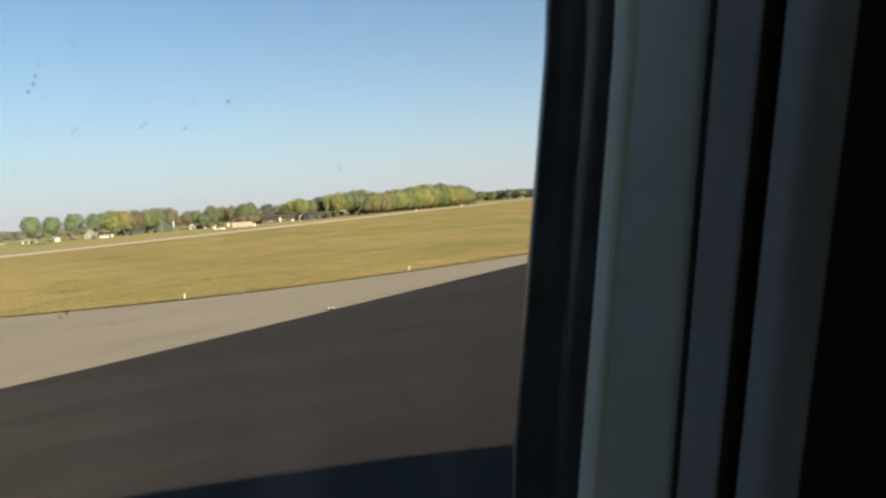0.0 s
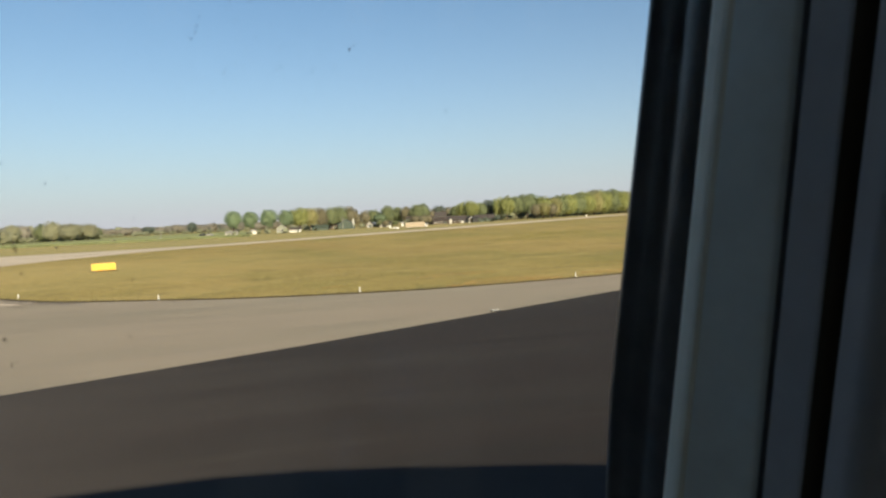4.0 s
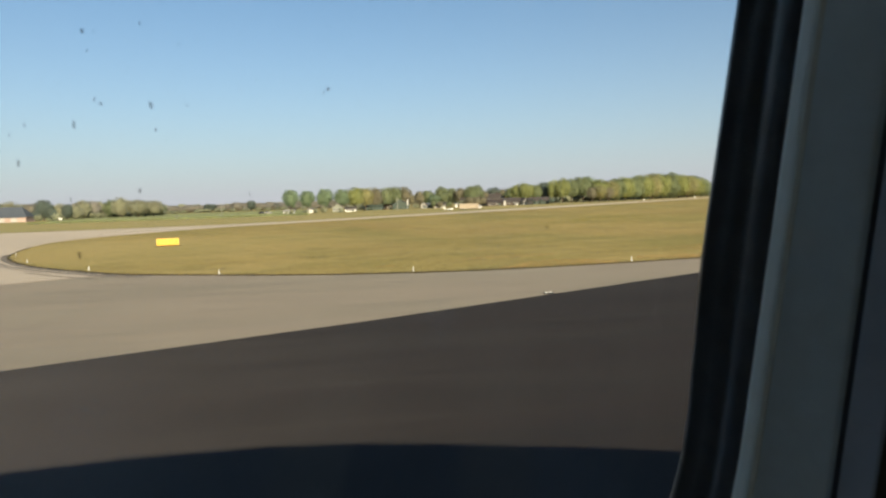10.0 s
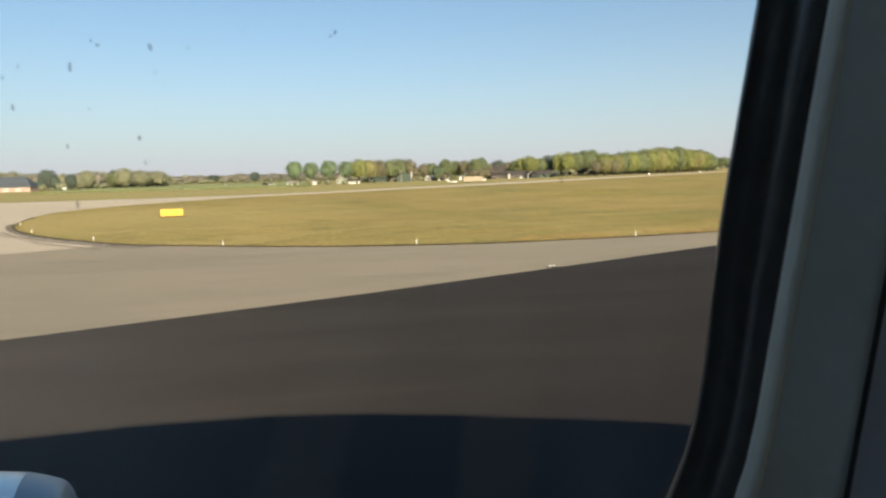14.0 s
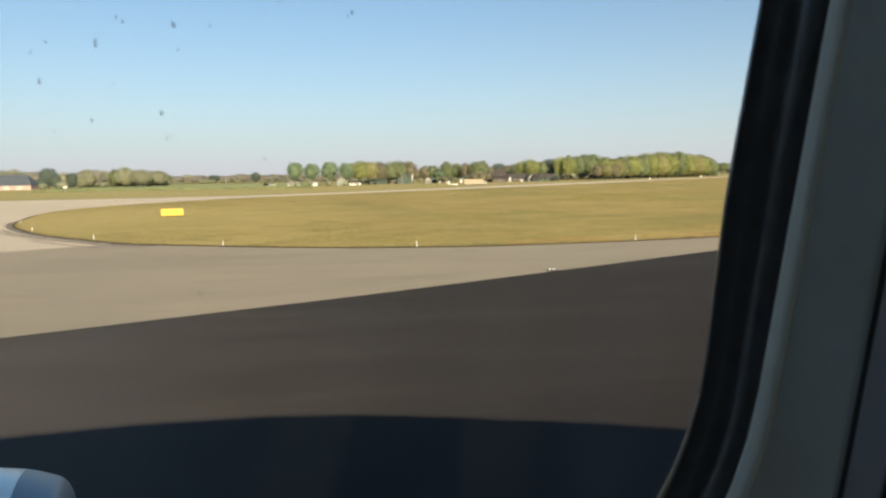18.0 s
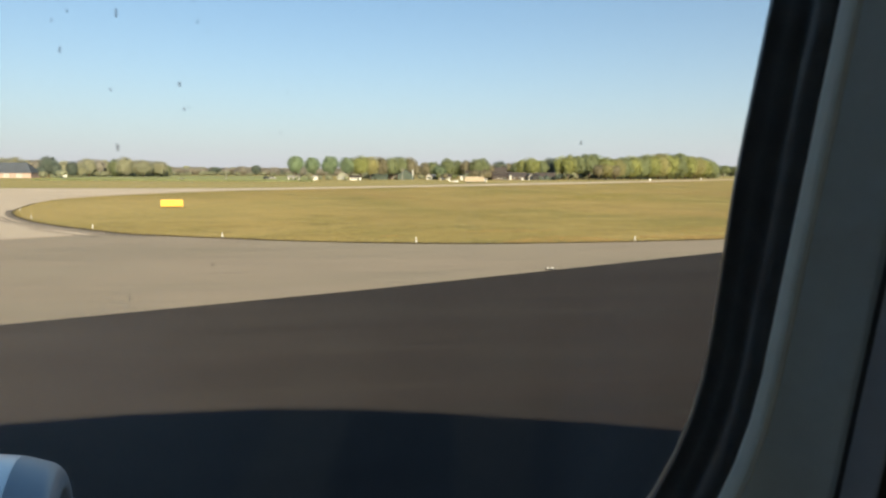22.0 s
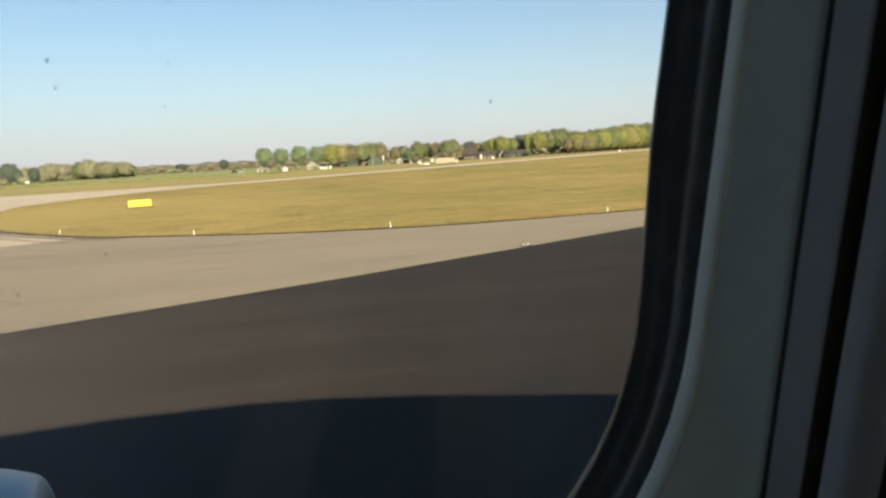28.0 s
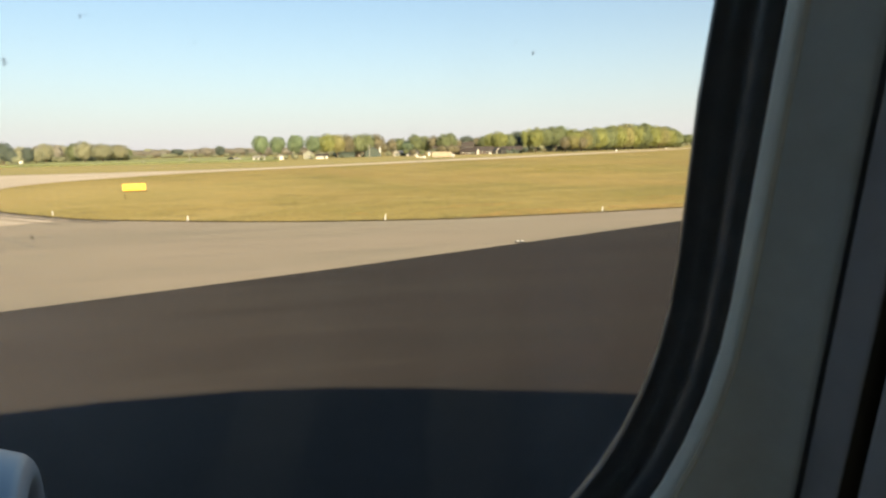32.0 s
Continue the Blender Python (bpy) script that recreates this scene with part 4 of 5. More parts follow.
def box_truck(m):
    ob = empty("box_truck", m)
    tagged(ob, "cream box truck with a white cab parked beyond the taxiway", "truck")
    part("cargo_box", box_bm(-4.6, 3.6, -1.25, 1.25, 0.42, 2.5, 0.05), M_CREAM, ob)
    part("roof_edge", box_bm(-4.62, 3.62, -1.27, 1.27, 2.502, 2.56, 0.02), M_CREAM, ob)
    for k in range(7):
        part("side_rib", box_bm(-4.1 + 1.15 * k, -4.04 + 1.15 * k, -1.275, -1.251, 0.46, 2.46), M_CREAM, ob)
    part("chassis", box_bm(-4.5, 4.6, -0.9, 0.9, 0.25, 0.415, 0.03), M_DARK, ob)
    part("cab", box_bm(3.68, 4.9, -1.0, 1.0, 0.42, 1.65, 0.18), M_WHITE, ob)
    part("windscreen", box_bm(4.82, 4.92, -0.8, 0.8, 1.0, 1.5, 0.02), M_PANE, ob)
    part("side_window", box_bm(4.0, 4.6, -1.02, -0.99, 1.0, 1.5, 0.01), M_PANE, ob)
    for x in (-3.4, -2.5, 4.2):
        for y in (-0.95, 0.95):
            wheel_on(ob, x, y, 0.36, 0.28)
    return ob


box_truck(pose(*spot(0.0465, 292), 0.0, 0, 0, -9))


def light_plane(m):
    ob = empty("light_aircraft", m)
    tagged(ob, "small white light aircraft with a high tail parked on grass", "small aircraft")
    prof = [(-3.6, 0.10), (-2.6, 0.16), (-1.4, 0.26), (-0.4, 0.45), (0.6, 0.6), (1.4, 0.55), (2.0, 0.38), (2.3, 0.12)]
    f = part("fuselage", revolve_bm(prof, 20), M_WHITE, ob, smooth=True)
    f.location = (0, 0, 0.95)
    part("canopy", loft_bm([[(x, 0.36 * math.sin(radians(a)) * s, 1.42 + 0.32 * math.cos(radians(a)) * s) for a in range(-90, 91, 30)]
                            for x, s in ((-0.4, 0.3), (0.2, 1.0), (0.9, 0.95), (1.4, 0.35))], closed=False), M_PANE, ob, smooth=True)
    part("wing", box_bm(-0.1, 1.0, -5.2, 5.2, 0.72, 0.86, 0.05), M_WHITE, ob)
    part("fin", loft_bm([[(-3.6, -0.05, 0.95), (-3.6, 0.05, 0.95), (-2.6, 0.05, 0.95), (-2.6, -0.05, 0.95)],
                         [(-3.9, -0.04, 2.9), (-3.9, 0.04, 2.9), (-3.2, 0.04, 2.9), (-3.2, -0.04, 2.9)]]), M_WHITE, ob)
    part("tailplane", box_bm(-4.0, -3.2, -1.5, 1.5, 2.88, 2.98, 0.03), M_WHITE, ob)
    for x, y in ((0.2, -0.9), (0.2, 0.9), (1.9, 0.0)):
        wheel_on(ob, x, y, 0.22, 0.12)
        part("strut", tube_bm((x, y, 0.22), (x, y * 0.6, 0.75), 0.04, 0.05, 8), M_METAL, ob)
    return ob


light_plane(pose(*spot(0.0165, 276), 0.0, 0, 0, -8) @ Matrix.Scale(0.68, 4))


def parked_car(m, mat, label):
    ob = empty("car", m)
    tagged(ob, label, "car")
    part("body", box_bm(-2.1, 2.1, -0.85, 0.85, 0.35, 0.95, 0.12), mat, ob)
    part("cabin", loft_bm([[(-1.6, -0.8, 0.94), (1.0, -0.8, 0.94), (1.0, 0.8, 0.94), (-1.6, 0.8, 0.94)],
                           [(-1.1, -0.68, 1.5), (0.4, -0.68, 1.5), (0.4, 0.68, 1.5), (-1.1, 0.68, 1.5)]]), M_PANE, ob)
    part("roof", box_bm(-1.15, 0.45, -0.7, 0.7, 1.49, 1.54, 0.02), mat, ob)
    for x in (-1.35, 1.35):
        for y in (-0.75, 0.75):
            wheel_on(ob, x, y, 0.33, 0.2)
    return ob


parked_car(pose(*spot(-0.2494, 385), 0.0, 0, 0, -8), M_WHITE_WORN, "white car parked beside the far hedge")
parked_car(pose(*spot(-0.2575, 384), 0.0, 0, 0, 45), M_DARK, "dark car parked beside the far hedge")


def pole(m, h, label):
    ob = empty("pole", m)
    tagged(ob, label, "pole")
    part("shaft", tube_bm((0, 0, 0), (0, 0, h), 0.16, 0.10, 10), M_SHED_GREY, ob)
    part("crossarm", box_bm(-0.9, 0.9, -0.08, 0.08, h - 0.5, h - 0.34, 0.02), M_SHED_GREY, ob)
    part("footing", box_bm(-0.3, 0.3, -0.3, 0.3, -0.1, 0.1, 0.02), M_SHED_GREY, ob)
    return ob


pole(pose(*spot(-0.3165, 420), 0), 7.0, "grey utility pole at the edge of the crop field")
pole(pose(*spot(-0.0597, 350), 0), 6.2, "grey pole beside the sheds")
silo = empty("silo", pose(*spot(-0.0447, 380), 0))
tagged(silo, "narrow white upright tank beside the trees", "tank")
part("tank", tube_bm((0, 0, 2.2), (0, 0, 5.3), 0.34, 0.34, 18), M_WHITE, silo)
part("dome", tube_bm((0, 0, 5.301), (0, 0, 5.5), 0.34, 0.12, 18), M_WHITE, silo)
for x, y in ((-0.22, -0.22), (0.22, -0.22), (0.22, 0.22), (-0.22, 0.22)):
    part("leg", tube_bm((x, y, 0), (x, y, 2.3), 0.07, 0.07, 8), M_METAL, silo)


# ---- buildings ----
def house(m, name, label, length, depth, eave, ridge, wall, roof, windows=3, chimney=False, door=True, gable_front=False, hip=0.0):
    """A gabled building; its long side faces -y, or its gable where gable_front."""
    ob = empty(name, m)
    tagged(ob, label, "building")
    L, D = length / 2, depth / 2
    bm = bmesh.new()
    if gable_front:
        prof = [(-L, 0), (L, 0), (L, eave), (0, ridge), (-L, eave)]
        loft_bm([[(x, -D, z) for x, z in prof], [(x, D, z) for x, z in prof]], bm=bm)
    else:
        prof = [(-D, 0), (D, 0), (D, eave), (0, eave + 0.02 if hip else ridge), (-D, eave)]
        loft_bm([[(-L, y, z) for y, z in prof], [(L, y, z) for y, z in prof]], bm=bm)
    bm.verts.ensure_lookup_table()
    bm.faces.new(bm.verts[:5])
    bm.faces.new(bm.verts[5:10])
    part("wall", bm, wall, ob)
    o, th = 0.4, 0.18
    for s in (-1, 1):
        if gable_front:
            slope = (ridge - eave) / L
            q = [(s * (L + o), eave - o * slope), (0, ridge), (0, ridge + th), (s * (L + o), eave - o * slope + th)]
            rb = loft_bm([[(x, -D - o, z + 0.02) for x, z in q], [(x, D + o, z + 0.02) for x, z in q]])
        else:
            slope = (ridge - eave) / D
            q = [(s * (D + o), eave - o * slope), (0, ridge), (0, ridge + th), (s * (D + o), eave - o * slope + th)]
            rb = loft_bm([[(e * (L + o - (hip if abs(y) < 0.1 else 0)), y, z + 0.02) for y, z in q] for e in (-1, 1)])
        rb.verts.ensure_lookup_table()
        rb.faces.new(rb.verts[:4])
        rb.faces.new(rb.verts[4:8])
        part("roof", rb, roof, ob)
        if hip:
            e = bmesh.new()
            low_ = eave - o * slope + 0.02 + th
            e.faces.new([e.verts.new(p) for p in ((s * (L + o), -D - o, low_), (s * (L + o), D + o, low_), (s * (L + o - hip), 0, ridge + 0.02 + th))])
            part("hip", e, roof, ob)
    if windows:
        step = length / (windows + (1 if door else 0) + 0.4)
        for k in range(windows):
            x = -L + step * (k + 0.7)
            w = part("window", box_bm(x - 0.62, x + 0.62, -D - 0.06, -D + 0.05, eave * 0.36, eave * 0.82, 0.02), M_WHITE, ob, "white window frame")
            for dx in (-0.29, 0.29):
                part("pane", box_bm(x + dx - 0.24, x + dx + 0.24, -D - 0.075, -D - 0.061, eave * 0.40, eave * 0.78), M_PANE, w)
        if door:
            x = -L + step * (windows + 0.6)
            d = part("door", box_bm(x - 0.5, x + 0.5, -D - 0.05, -D + 0.05, 0.0, min(2.1, eave * 0.85), 0.02), M_SHED_GREEN, ob, "dark green door")
            part("handle", box_bm(x + 0.32, x + 0.4, -D - 0.09, -D - 0.051, 1.0, 1.06), M_METAL, d)
    if chimney:
        c = part("chimney", box_bm(L * 0.4 - 0.4, L * 0.4 + 0.4, -0.4, 0.4, ridge - 0.8, ridge + 1.1, 0.04), M_BRICK_RED, ob)
        part("cap", box_bm(L * 0.4 - 0.5, L * 0.4 + 0.5, -0.5, 0.5, ridge + 1.101, ridge + 1.25, 0.02), M_SHED_GREY, c)
    return ob


def at(aside, ahead, turn=-8):
    x, y = spot(aside, ahead)
    return pose(x, y, 0, 0, 0, turn)


house(at(-0.638, 385, 6), "barn", "long pink-brick barn under a dark blue-grey roof", 30, 16, 2.9, 8.4, M_BRICK, M_SLATE, 0, door=False, hip=4.5)
for k in range(4):
    x, y = spot(-0.638, 385)
    m = pose(x, y, 0, 0, 0, 6) @ pose(-9.5 + 6.2 * k, -8.22, 0)
    gate = empty("barn_door", m)
    tagged(gate, "white sliding door on the pink-brick barn", "door", "barn doors")
    leaf_ = part("panel", box_bm(-1.5, 1.5, -0.06, 0.06, 0.02, 2.3, 0.03), M_WHITE_WORN, gate)
    part("rail", box_bm(-1.7, 1.7, -0.10, 0.0, 2.31, 2.42, 0.01), M_METAL, gate)
    part("handle", box_bm(1.2, 1.3, -0.12, -0.06, 0.9, 1.3, 0.01), M_METAL, leaf_)
house(at(-0.70, 400, -4), "barn", "pale brick barn with a grey roof beside trees", 18, 12, 3.0, 7.5, M_BRICK, M_SLATE, 3)
house(at(-0.2180, 353), "shed", "low white shed below the row of trees", 5.4, 3, 1.3, 2.0, M_WHITE, M_SHED_GREY, 1)
house(at(-0.1866, 353), "shed", "small white hut with a flat gable among trees", 2.4, 2.2, 1.9, 2.2, M_WHITE, M_SHED_GREY, 0)
house(at(-0.147, 356, 0), "house", "pale gabled house end between the trees", 5.5, 8, 2.3, 4.2, M_SHED_PALE, M_SHED_GREY, 2, gable_front=True)
house(at(-0.128, 354), "shed", "low white outbuilding beside the sheds", 5.5, 4, 1.6, 2.3, M_WHITE, M_TILE, 2)
house(at(-0.093, 385), "shed", "dark green low shed in front of the woods", 9, 5, 1.8, 2.8, M_SHED_GREEN, M_SHED_GREEN, 0)
house(at(-0.0755, 402, 0), "house", "brown gabled house under the trees", 6, 7, 2.4, 5.0, M_SHED_BROWN, M_TILE, 2, gable_front=True)
house(at(-0.0545, 395), "hangar", "dark green hangar with a pitched roof", 9, 9, 2.6, 5.4, M_SHED_GREEN, M_SLATE, 0, gable_front=True)
house(at(-0.021, 398), "house", "small grey gabled house under a dark roof", 3.2, 6, 2.2, 3.6, M_SHED_GREY, M_TILE, 1, gable_front=True)
house(at(-0.014, 404), "shed", "dark low shed beside the white house", 5, 4, 1.8, 3.0, M_SHED_GREEN, M_SLATE, 0)
house(at(0.003, 400), "shed", "white-fronted shed with a dark flat roof", 7, 5, 2.2, 2.9, M_WHITE_WORN, M_TILE, 2)
house(at(0.052, 410), "house", "long house with a low brown-red tiled roof", 16, 8, 2.2, 5.2, M_BRICK_RED, M_TILE_RED, 4, chimney=True)
house(at(0.083, 430, -20), "house", "white two-storey house with dark roof and chimney", 7, 6, 4.6, 7.4, M_WHITE_WORN, M_TILE, 3, chimney=True)
house(at(0.106, 415), "house", "low farmhouse under dark brown tiles", 12, 8, 2.0, 4.4, M_BRICK_RED, M_TILE, 3)
house(at(0.082, 404), "house", "long low house under a dark tiled roof", 9, 7, 1.9, 3.8, M_BRICK_RED, M_TILE_RED, 3)
house(at(0.0965, 402, 4), "shed", "small white gable between the dark roofs", 1.5, 3, 2.4, 3.3, M_WHITE_WORN, M_SLATE, 0, gable_front=True)
house(at(0.134, 406), "shed", "black tarred shed beside the white house", 3.4, 4, 2.6, 3.2, M_DARK, M_DARK, 0)
house(at(0.115, 400), "hut", "little white hut before the dark roofs", 1.2, 1.4, 1.2, 1.5, M_WHITE, M_SHED_GREY, 0)
house(at(0.1265, 410, 10), "house", "small white gabled house beside the bushes", 4, 5, 2.4, 4.0, M_WHITE_WORN, M_TILE, 1, gable_front=True)
house(at(0.147, 420), "shed", "dark low shed at the edge of the woods", 12, 6, 2.2, 4.2, M_SHED_GREEN, M_TILE, 2)
house(at(0.0265, 388), "hut", "small white hut behind the truck", 1.2, 1.4, 2.0, 2.3, M_WHITE, M_SHED_GREY, 0)


# ---- trees ----
core = bmesh.new()
bmesh.ops.create_icosphere(core, subdivisions=2, radius=1.0)
CORE_V = [v.co.copy() for v in core.verts]
CORE_F = [[v.index for v in f.verts] for f in core.faces]
core.free()


def crown_mesh(name, wide, low, high, n, seed, leaf=0.36, gaps=0.3, rough=1.0, mat=None):
    """An inner leafy body wrapped in thousands of small sprays of leaves, with an uneven outline and gaps."""
    rg = random.Random(seed)
    verts, faces = [], []
    mid, half = (low + high) / 2, (high - low) / 2
    off = Vector((seed * 1.7, seed * 0.3, 0))

    def reach(d):
        box = (math.hypot(d.x, d.y) ** 2.5 + abs(d.z) ** 2.5) ** -0.4
        r = 0.93 + rough * (0.20 * noise.noise(d * 1.5 + off) + 0.12 * noise.noise(d * 3.4 + off) + 0.07 * noise.noise(d * 7 + off))
        return r * box * (1 - 0.22 * max(0.0, -d.z))

    for v in CORE_V:
        q = v * reach(v) * 0.8
        verts.append((q.x * wide / 2, q.y * wide / 2, mid + q.z * half))
    faces += CORE_F
    made = 0
    while made < n:
        d = Vector((rg.gauss(0, 1), rg.gauss(0, 1), rg.gauss(0, 1))).normalized()
        if noise.noise(d * 4.5 - off) > gaps and rg.random() < 0.75:
            continue
        k = reach(d) * rg.uniform(0.7, 1.06) if rg.random() < 0.8 else reach(d) * rg.uniform(1.0, 1.1)
        p = Vector((d.x * k * wide / 2, d.y * k * wide / 2, mid + d.z * k * half))
        nrm = (Vector((rg.gauss(0, 1), rg.gauss(0, 1), rg.gauss(0, 1))).normalized() * 0.6 + d + Vector((0, 0, 0.2))).normalized()
        u = nrm.orthogonal().normalized()
        w = nrm.cross(u)
        s = leaf * rg.uniform(0.55, 1.3)
        i = len(verts)
        for t in (0, 1, 2, 3, 4):
            t = t * 1.257 + rg.uniform(-0.3, 0.3)
            q = p + (u * math.cos(t) + w * math.sin(t)) * s * rg.uniform(0.6, 1.2) + nrm * s * rg.uniform(-0.25, 0.25)
            verts.append(tuple(q))
        faces.append([i, i + 1, i + 2, i + 3, i + 4])
        made += 1
    me = bpy.data.meshes.new(name)
    me.from_pydata(verts, [], faces)
    me.materials.append(mat)
    return me


def tree(name, label, h, wide, clear, mat, seed, n=420, lump=0.5, gaps=0.25, category="tree", rough=1.35):
    """Tapered trunk with limbs under a crown; clear: height of the bare trunk."""
    rg = random.Random(seed)
    ob = empty(name, pose(0, 0, -60))
    tagged(ob, label, category)
    bm = bmesh.new()
    tube_bm((0, 0, -0.2), (rg.uniform(-0.2, 0.2), 0.1, h * 0.55), 0.028 * h, 0.012 * h, 9, bm)
    for k in range(6):
        a = rg.uniform(0, 6.3)
        z = clear + (h * 0.55 - clear) * k / 6
        e = (math.cos(a) * wide * 0.3, math.sin(a) * wide * 0.3, z + wide * 0.28)
        tube_bm((0, 0, z), e, 0.011 * h, 0.004 * h, 6, bm)
    part("trunk", bm, M_BARK, ob)
    part("crown", crown_mesh("crown", wide, clear, h, n, seed, lump, gaps, rough, mat), mat, ob)
    return ob


placed = set()


def plant(proto, aside, ahead, scale=1.0, turn=0.0, stretch=1.0, label=""):
    x, y = spot(aside, ahead)
    m = pose(x, y, 0, 0, 0, turn) @ Matrix.Diagonal((scale * stretch, scale * stretch, scale, 1))
    if proto.name not in placed:
        placed.add(proto.name)
        proto.matrix_basis = m
        ob = proto
    else:
        ob = copy_thing(proto, m)
        ob.matrix_basis = m
    if label:
        ob["label"] = label
    return ob


ROUND, YELLOW, OLIVE, BROWN, DARK = ("round-crowned fresh green tree on a clear trunk", "broad yellow-green tree in spring leaf", "olive-green tree in early leaf",
                                    "brownish tree with leaves just budding", "dark evergreen tree at the edge of the field")
OCHRE = "ochre-tinted young tree in the row of trees"
KINDS = {
    "R": [tree("tree", ROUND, 12, w, 3.1, M_LEAF[0], seed, 4600, 0.25, 0.12, rough=1.9) for w, seed in ((8.0, 31), (7.2, 32), (8.2, 33))],
    "Y": [tree("tree", YELLOW, 12, w, 2.3, M_LEAF[1], seed, 4600, 0.25, 0.3) for w, seed in ((9.5, 41), (9.0, 42), (9.8, 43))],
    "O": [tree("tree", OLIVE, 12, w, 2.0, M_LEAF[2], seed, 4600, 0.25, 0.3) for w, seed in ((9.5, 51), (8.5, 52), (10, 53))],
    "B": [tree("tree", BROWN, 12, w, 1.8, M_LEAF[3], seed, 3800, 0.25, 0.22) for w, seed in ((8.5, 61), (9.5, 62), (9, 63))],
    "D": [tree("tree", DARK, 12, w, 0.5, M_LEAF[4], seed, 4600, 0.25, 0.3) for w, seed in ((9, 71), (8.5, 72))],
    "W": [tree("tree", OCHRE, 12, w, 2.3, M_LEAF[6], seed, 4600, 0.25, 0.3) for w, seed in ((9, 91), (9.6, 92))],
    "y": [tree("tree", "yellow-green tree leafy to the ground at the wood's edge", 12, w, 0.2, M_LEAF[1], seed, 4600, 0.25, 0.3) for w, seed in ((9.5, 44), (9.0, 45))],
    "o": [tree("tree", "olive-green tree leafy to the ground at the wood's edge", 12, w, 0.2, M_LEAF[2], seed, 4600, 0.25, 0.3) for w, seed in ((9.5, 54), (9.0, 55))],
    "w": [tree("tree", "ochre-tinted tree leafy to the ground at the wood's edge", 12, w, 0.2, M_LEAF[6], seed, 4600, 0.25, 0.3) for w, seed in ((9.5, 94), (9.0, 95))],
}
KINDS["p"] = [tree("tree", "grey-green tree in bud, paled for distance haze, leafy to the ground", 12, w, 0.2, M_LEAF[7], seed, 4600, 0.25, 0.3) for w, seed in ((9.5, 101), (8.8, 102), (9.4, 103))]
KINDS["g"] = [tree("tree", "grey-brown budding tree in the far row, paled for haze", 12, w, 0.2, M_LEAF[8], seed, 3000, 0.3, 0.3) for w, seed in ((9.5, 111), (9.0, 112))]
WIDE = {"p": 9.3, "g": 9.2, "y": 9.3, "o": 9.3, "w": 9.3, "R": 7.8, "Y": 9.4, "O": 9.3, "B": 9.0, "D": 8.8, "W": 9.3}
T_HEDGE = [tree("shrub", "grey-green hedge shrub along the far field", 5, 8, 0.3, M_LEAF[5], 81, 800, 0.34, 0.3, "shrub"),
           tree("shrub", "grey-green hedge shrub along the far field", 5, 9, 0.3, M_LEAF[5], 82, 800, 0.34, 0.3, "shrub")]

rng = random.Random(77)


def row_of_trees(trees):
    """Plants trees given by how far aside for each metre ahead, metres ahead, height, width and kind."""
    for aside, ahead, h, wide, kind in trees:
        s_ = h / 12
        wide *= 1.35 if trees is RIGHT_WOOD else 1.0
        plant(rng.choice(KINDS[kind]), aside, ahead, s_, rng.uniform(0, 360), wide / WIDE[kind] / s_)


def grove(kinds, a0, a1, n, ahead, height, jitter=12, grow=0.1, stretch=1.0):
    for k in range(n):
        a = a0 + (a1 - a0) * (k + rng.uniform(0.2, 0.8)) / n
        d = ahead + rng.uniform(-jitter, jitter)
        plant(rng.choice(kinds), a, d, height * 0.95 / 12 * rng.uniform(1 - grow, 1 + grow), rng.uniform(0, 360), stretch * rng.uniform(0.9, 1.12))


BARN_TREES = [
    (-0.662, 470, 12.5, 13.2, "p"), (-0.644, 490, 12.4, 13.0, "p"), (-0.626, 480, 13.0, 14.3, "p"), (-0.606, 510, 11.8, 13.5, "p"),
    (-0.592, 500, 12.0, 10.8, "g"), (-0.575, 405, 12.7, 9.7, "D"), (-0.587, 398, 6.2, 5.6, "D"), (-0.564, 404, 8.1, 6.0, "D"),
    (-0.553, 430, 10.1, 9.3, "p"), (-0.541, 418, 9.6, 6.9, "D"), (-0.530, 424, 8.9, 9.8, "p"),
]
LEFT_WOOD = [
    (-0.517, 470, 12.5, 10.5, "p"), (-0.503, 490, 12.0, 10.6, "g"), (-0.492, 500, 11.7, 9.9, "p"), (-0.477, 480, 12.2, 10.3, "o"),
    (-0.463, 470, 13.5, 13.2, "p"), (-0.449, 500, 11.2, 9.1, "g"), (-0.438, 465, 11.6, 13.9, "p"), (-0.416, 480, 11.0, 14.3, "p"),
    (-0.427, 520, 10.6, 12.1, "g"), (-0.404, 520, 8.4, 8.6, "o"), (-0.526, 520, 11.7, 11.2, "g"), (-0.472, 530, 12.1, 13.2, "g"),
]
FAR_ROW = [
    (-0.387, 680, 7.9, 14.6, "g"), (-0.376, 720, 6.9, 14.3, "g"), (-0.364, 690, 8.4, 13.7, "g"), (-0.351, 720, 8.0, 15.5, "g"),
    (-0.333, 670, 8.7, 11.1, "D"), (-0.341, 740, 6.8, 14.7, "g"), (-0.316, 700, 7.7, 16.2, "g"), (-0.305, 730, 7.2, 14.5, "g"),
    (-0.293, 690, 9.3, 14.9, "g"), (-0.282, 740, 6.5, 13.5, "g"), (-0.273, 650, 10.2, 9.2, "D"), (-0.259, 700, 8.0, 15.1, "g"),
    (-0.247, 720, 6.9, 15.5, "g"), (-0.235, 740, 6.3, 15.9, "D"), (-0.224, 720, 7.4, 14.3, "g"),
]
ROUND_ROW = [
    (-0.215, 362, 12.2, 8.1, "R"), (-0.191, 366, 11.6, 7.6, "R"), (-0.165, 362, 12.2, 8.4, "R"), (-0.140, 368, 11.8, 7.6, "R"),
]
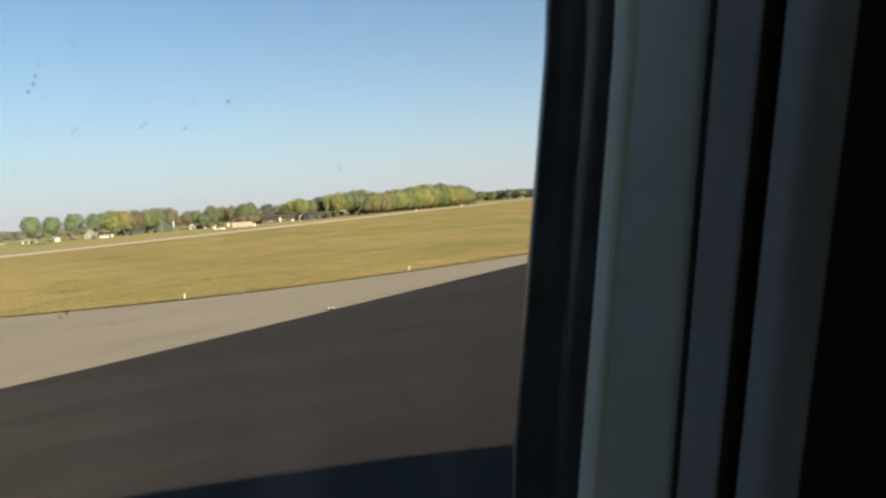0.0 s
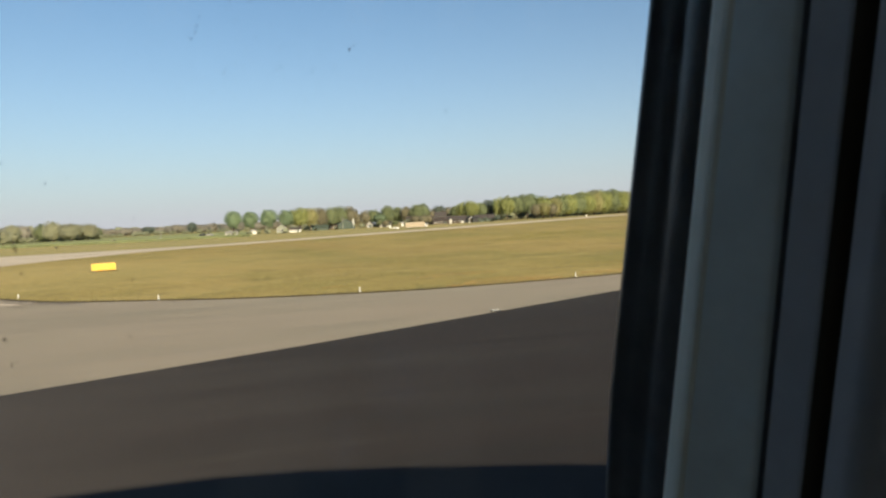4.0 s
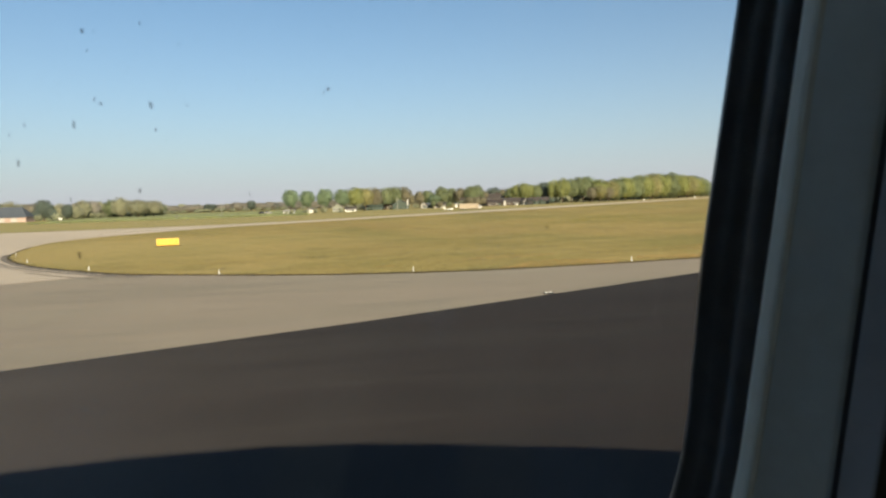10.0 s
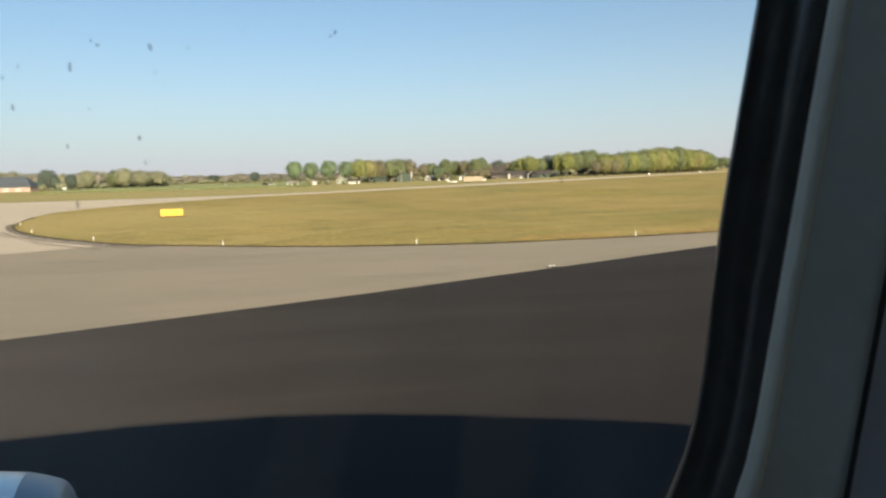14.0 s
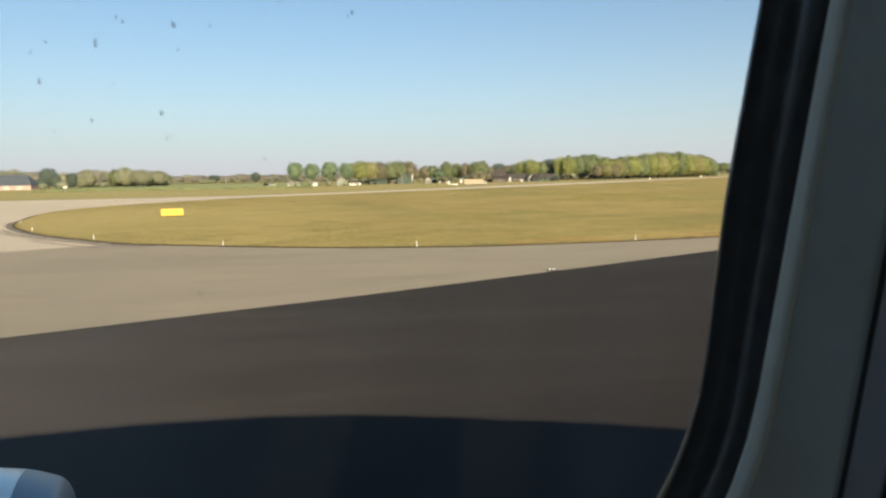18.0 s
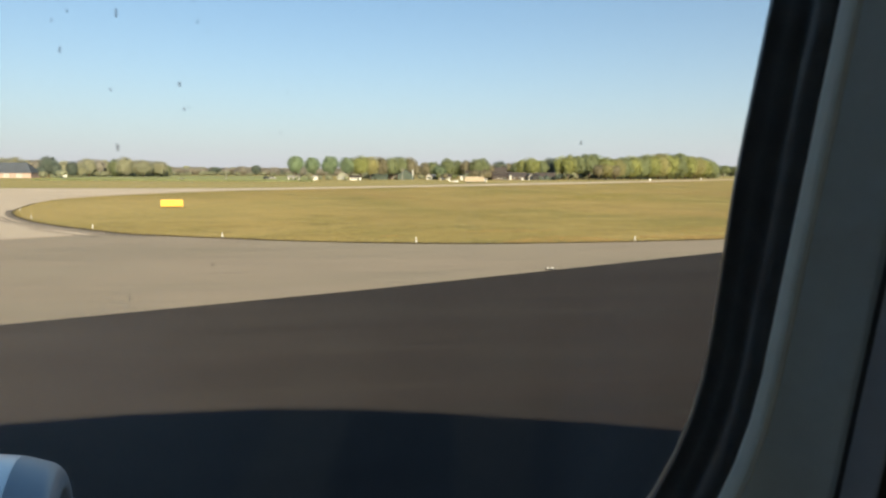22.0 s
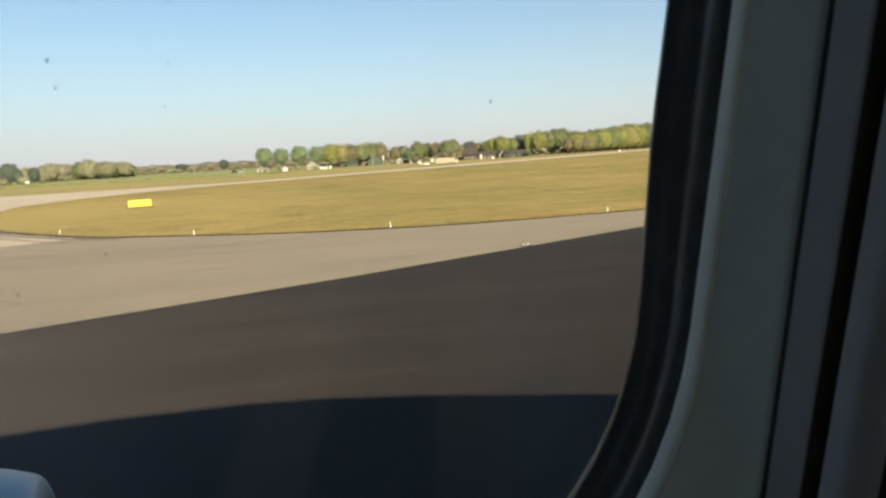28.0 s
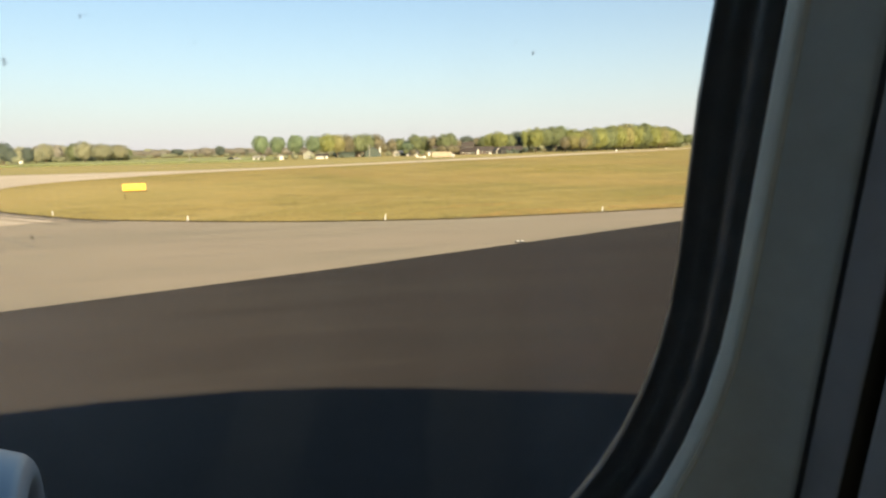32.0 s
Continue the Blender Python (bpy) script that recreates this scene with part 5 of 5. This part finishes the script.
MIDDLE_ROW = [
    (-0.122, 372, 12.5, 10.2, "Y"), (-0.106, 380, 12.6, 8.8, "W"), (-0.091, 388, 12.6, 8.4, "B"), (-0.076, 394, 12.4, 8.2, "O"),
    (-0.063, 398, 12.9, 9.2, "O"), (-0.049, 402, 12.8, 9.3, "B"), (-0.039, 520, 9.8, 9.5, "B"), (-0.210, 560, 6.6, 12.1, "g"),
    (-0.180, 560, 7.0, 13.9, "g"), (-0.152, 560, 7.4, 13.9, "g"), (-0.128, 540, 8.1, 12.5, "g"),
]
VILLAGE_TREES = [
    (-0.027, 430, 10.5, 7.1, "B"), (-0.015, 436, 10.9, 9.0, "O"), (-0.006, 415, 7.9, 8.3, "R"), (0.006, 440, 12.9, 9.5, "O"),
    (0.020, 450, 12.0, 8.9, "O"), (0.034, 445, 12.0, 9.6, "B"), (0.048, 440, 12.6, 8.7, "O"), (0.057, 446, 13.3, 8.9, "O"),
    (0.067, 520, 10.3, 8.6, "B"), (0.081, 580, 13.8, 13.5, "D"), (0.096, 600, 12.6, 11.9, "B"), (0.107, 580, 13.2, 12.5, "O"),
    (0.027, 560, 10.4, 13.9, "D"), (-0.010, 560, 10.1, 13.9, "D"),
]
YELLOW_GROUP = [
    (0.116, 430, 12.3, 9.3, "Y"), (0.129, 426, 13.4, 10.6, "Y"), (0.144, 440, 12.4, 8.0, "O"), (0.155, 452, 14.4, 9.7, "D"),
    (0.171, 440, 14.5, 9.5, "Y"), (0.182, 436, 15.1, 10.1, "Y"), (0.195, 446, 15.6, 9.6, "O"), (0.212, 460, 17.3, 13.0, "O"),
    (0.203, 474, 16.7, 11.8, "D"), (0.222, 470, 16.6, 10.9, "R"), (0.226, 440, 9.7, 8.0, "B"), (0.237, 440, 10.3, 8.7, "W"),
    (0.249, 444, 9.3, 8.1, "B"),
]
RIGHT_WOOD = [
    (0.236, 460, 14.4, 10.7, "y"), (0.250, 466, 14.1, 10.8, "w"), (0.260, 474, 15.0, 10.2, "o"), (0.273, 482, 15.9, 11.2, "y"),
    (0.287, 490, 16.5, 11.4, "o"), (0.300, 500, 17.3, 12.4, "y"), (0.313, 512, 18.2, 12.7, "w"), (0.326, 524, 18.5, 13.0, "y"),
    (0.339, 536, 18.8, 13.3, "o"), (0.352, 548, 18.6, 13.6, "y"), (0.365, 560, 18.0, 13.0, "w"), (0.376, 574, 17.1, 12.4, "y"),
    (0.386, 586, 15.9, 10.7, "o"), (0.393, 596, 13.9, 7.9, "o"), (0.267, 520, 16.0, 12.9, "D"), (0.295, 540, 17.7, 13.4, "o"),
    (0.321, 570, 20.5, 16.1, "D"), (0.346, 580, 20.7, 16.3, "o"), (0.369, 600, 19.2, 13.9, "D"),
]
for trees in (BARN_TREES, LEFT_WOOD, FAR_ROW, ROUND_ROW, MIDDLE_ROW, VILLAGE_TREES, YELLOW_GROUP, RIGHT_WOOD):
    row_of_trees(trees)
# thicker woods behind, and the dark wood far off
grove(KINDS["O"] + KINDS["D"], 0.20, 0.37, 12, 640, 19.0, 20, 0.05, 1.2)
grove(KINDS["D"] + KINDS["O"], 0.39, 0.62, 22, 1000, 17.0, 30, 0.08, 1.6)
grove(KINDS["g"], -0.42, -0.2, 22, 860, 9.0, 30, 0.2, 1.7)
grove(KINDS["p"], -0.8, -0.67, 8, 480, 13.0, 16, 0.1)

# low bushes at the feet of the round trees
for a, d, s_ in ((-0.214, 349, 0.42), (-0.192, 349, 0.36), (-0.166, 349, 0.45), (-0.142, 349, 0.40), (-0.222, 350, 0.3)):
    plant(rng.choice(T_HEDGE), a, d, s_, rng.uniform(0, 360), 0.75, "low bush at the foot of a round-crowned tree")
# bushes and low trees between the houses
grove(KINDS["B"], 0.044, 0.068, 4, 402, 5.6, 4, 0.15, 1.2)
grove(KINDS["O"] + KINDS["B"], -0.012, 0.02, 3, 396, 4.0, 3, 0.2, 1.2)
grove(KINDS["D"], 0.125, 0.17, 4, 412, 3.4, 4, 0.25, 1.3)
grove(KINDS["D"], -0.112, -0.09, 2, 380, 2.2, 4, 0.25, 1.5)
grove(T_HEDGE, -0.225, -0.12, 6, 357, 2.2 * 12 / 5, 3, 0.2, 0.8)
plant(T_HEDGE[0], -0.584, 380, 0.75, 0, 0.8, "pale green bush beside the barn")
plant(T_HEDGE[1], -0.556, 385, 0.9, 0, 0.8, "pale green bush beside the barn")
# tall weeds at the near side of the crop field
for a, s_ in ((-0.382, 0.34), (-0.318, 0.3), (-0.552, 0.3)):
    plant(rng.choice(T_HEDGE), a, 292 + rng.uniform(-6, 6), s_, rng.uniform(0, 360), 0.8, "low weedy shrub before the crop field")
weed_spots = []
while len(weed_spots) < 3600:
    a, d = rng.uniform(-0.6, -0.19), rng.uniform(281, 303)
    x, y = spot(a, d)
    if noise.noise(Vector((a * 26, d * 0.12, 5))) + rng.uniform(-0.35, 0.35) > 0.02:
        weed_spots.append((x, y, 0.045))
tall_weeds = part("tall_weeds", tufts_bm(weed_spots, 0.2, 0.75, 15), M_TALL_WEED)
tagged(tall_weeds, "tall grey-green weeds along the crop field", "weeds", kind="stuff")

# undergrowth at the feet of the woods
for a0, a1, d0, d1, n in ((0.15, 0.40, 432, 600, 40), (-0.13, -0.03, 400, 430, 10), (0.03, 0.06, 400, 402, 4), (-0.56, -0.40, 470, 490, 22), (-0.41, -0.13, 640, 640, 24)):
    for k in range(n):
        f = (k + rng.uniform(0, 0.9)) / n
        plant(rng.choice(T_HEDGE), a0 + (a1 - a0) * f, d0 + (d1 - d0) * f + rng.uniform(-4, 10), rng.uniform(0.45, 0.85), rng.uniform(0, 360), 1.3,
              "low shrub at the foot of the woods")

# woods on the skyline
verts, faces = [], []
for k in range(900):
    a = rng.uniform(-0.95, 0.85)
    d = rng.uniform(1150, 1400)
    x, y = spot(a, d)
    r = rng.uniform(3, 7)
    z = rng.uniform(0.5, 7) + 2.5 * noise.noise(Vector((a * 9, 0, 0)))
    i = len(verts)
    for v in CORE_V:
        q = v * r * (1 + 0.4 * noise.noise(v * 1.8 + Vector((k, 0, 0))))
        verts.append((x + q.x * 1.6, y + q.y, max(-0.2, z + q.z)))
    faces += [[i + j for j in f] for f in CORE_F]
me = bpy.data.meshes.new("skyline_woods")
me.from_pydata(verts, [], faces)
skyline = part("skyline_woods", me, M_LEAF[5], smooth=True)
tagged(skyline, "hazy grey-green woods on the far skyline", "woods", kind="stuff")
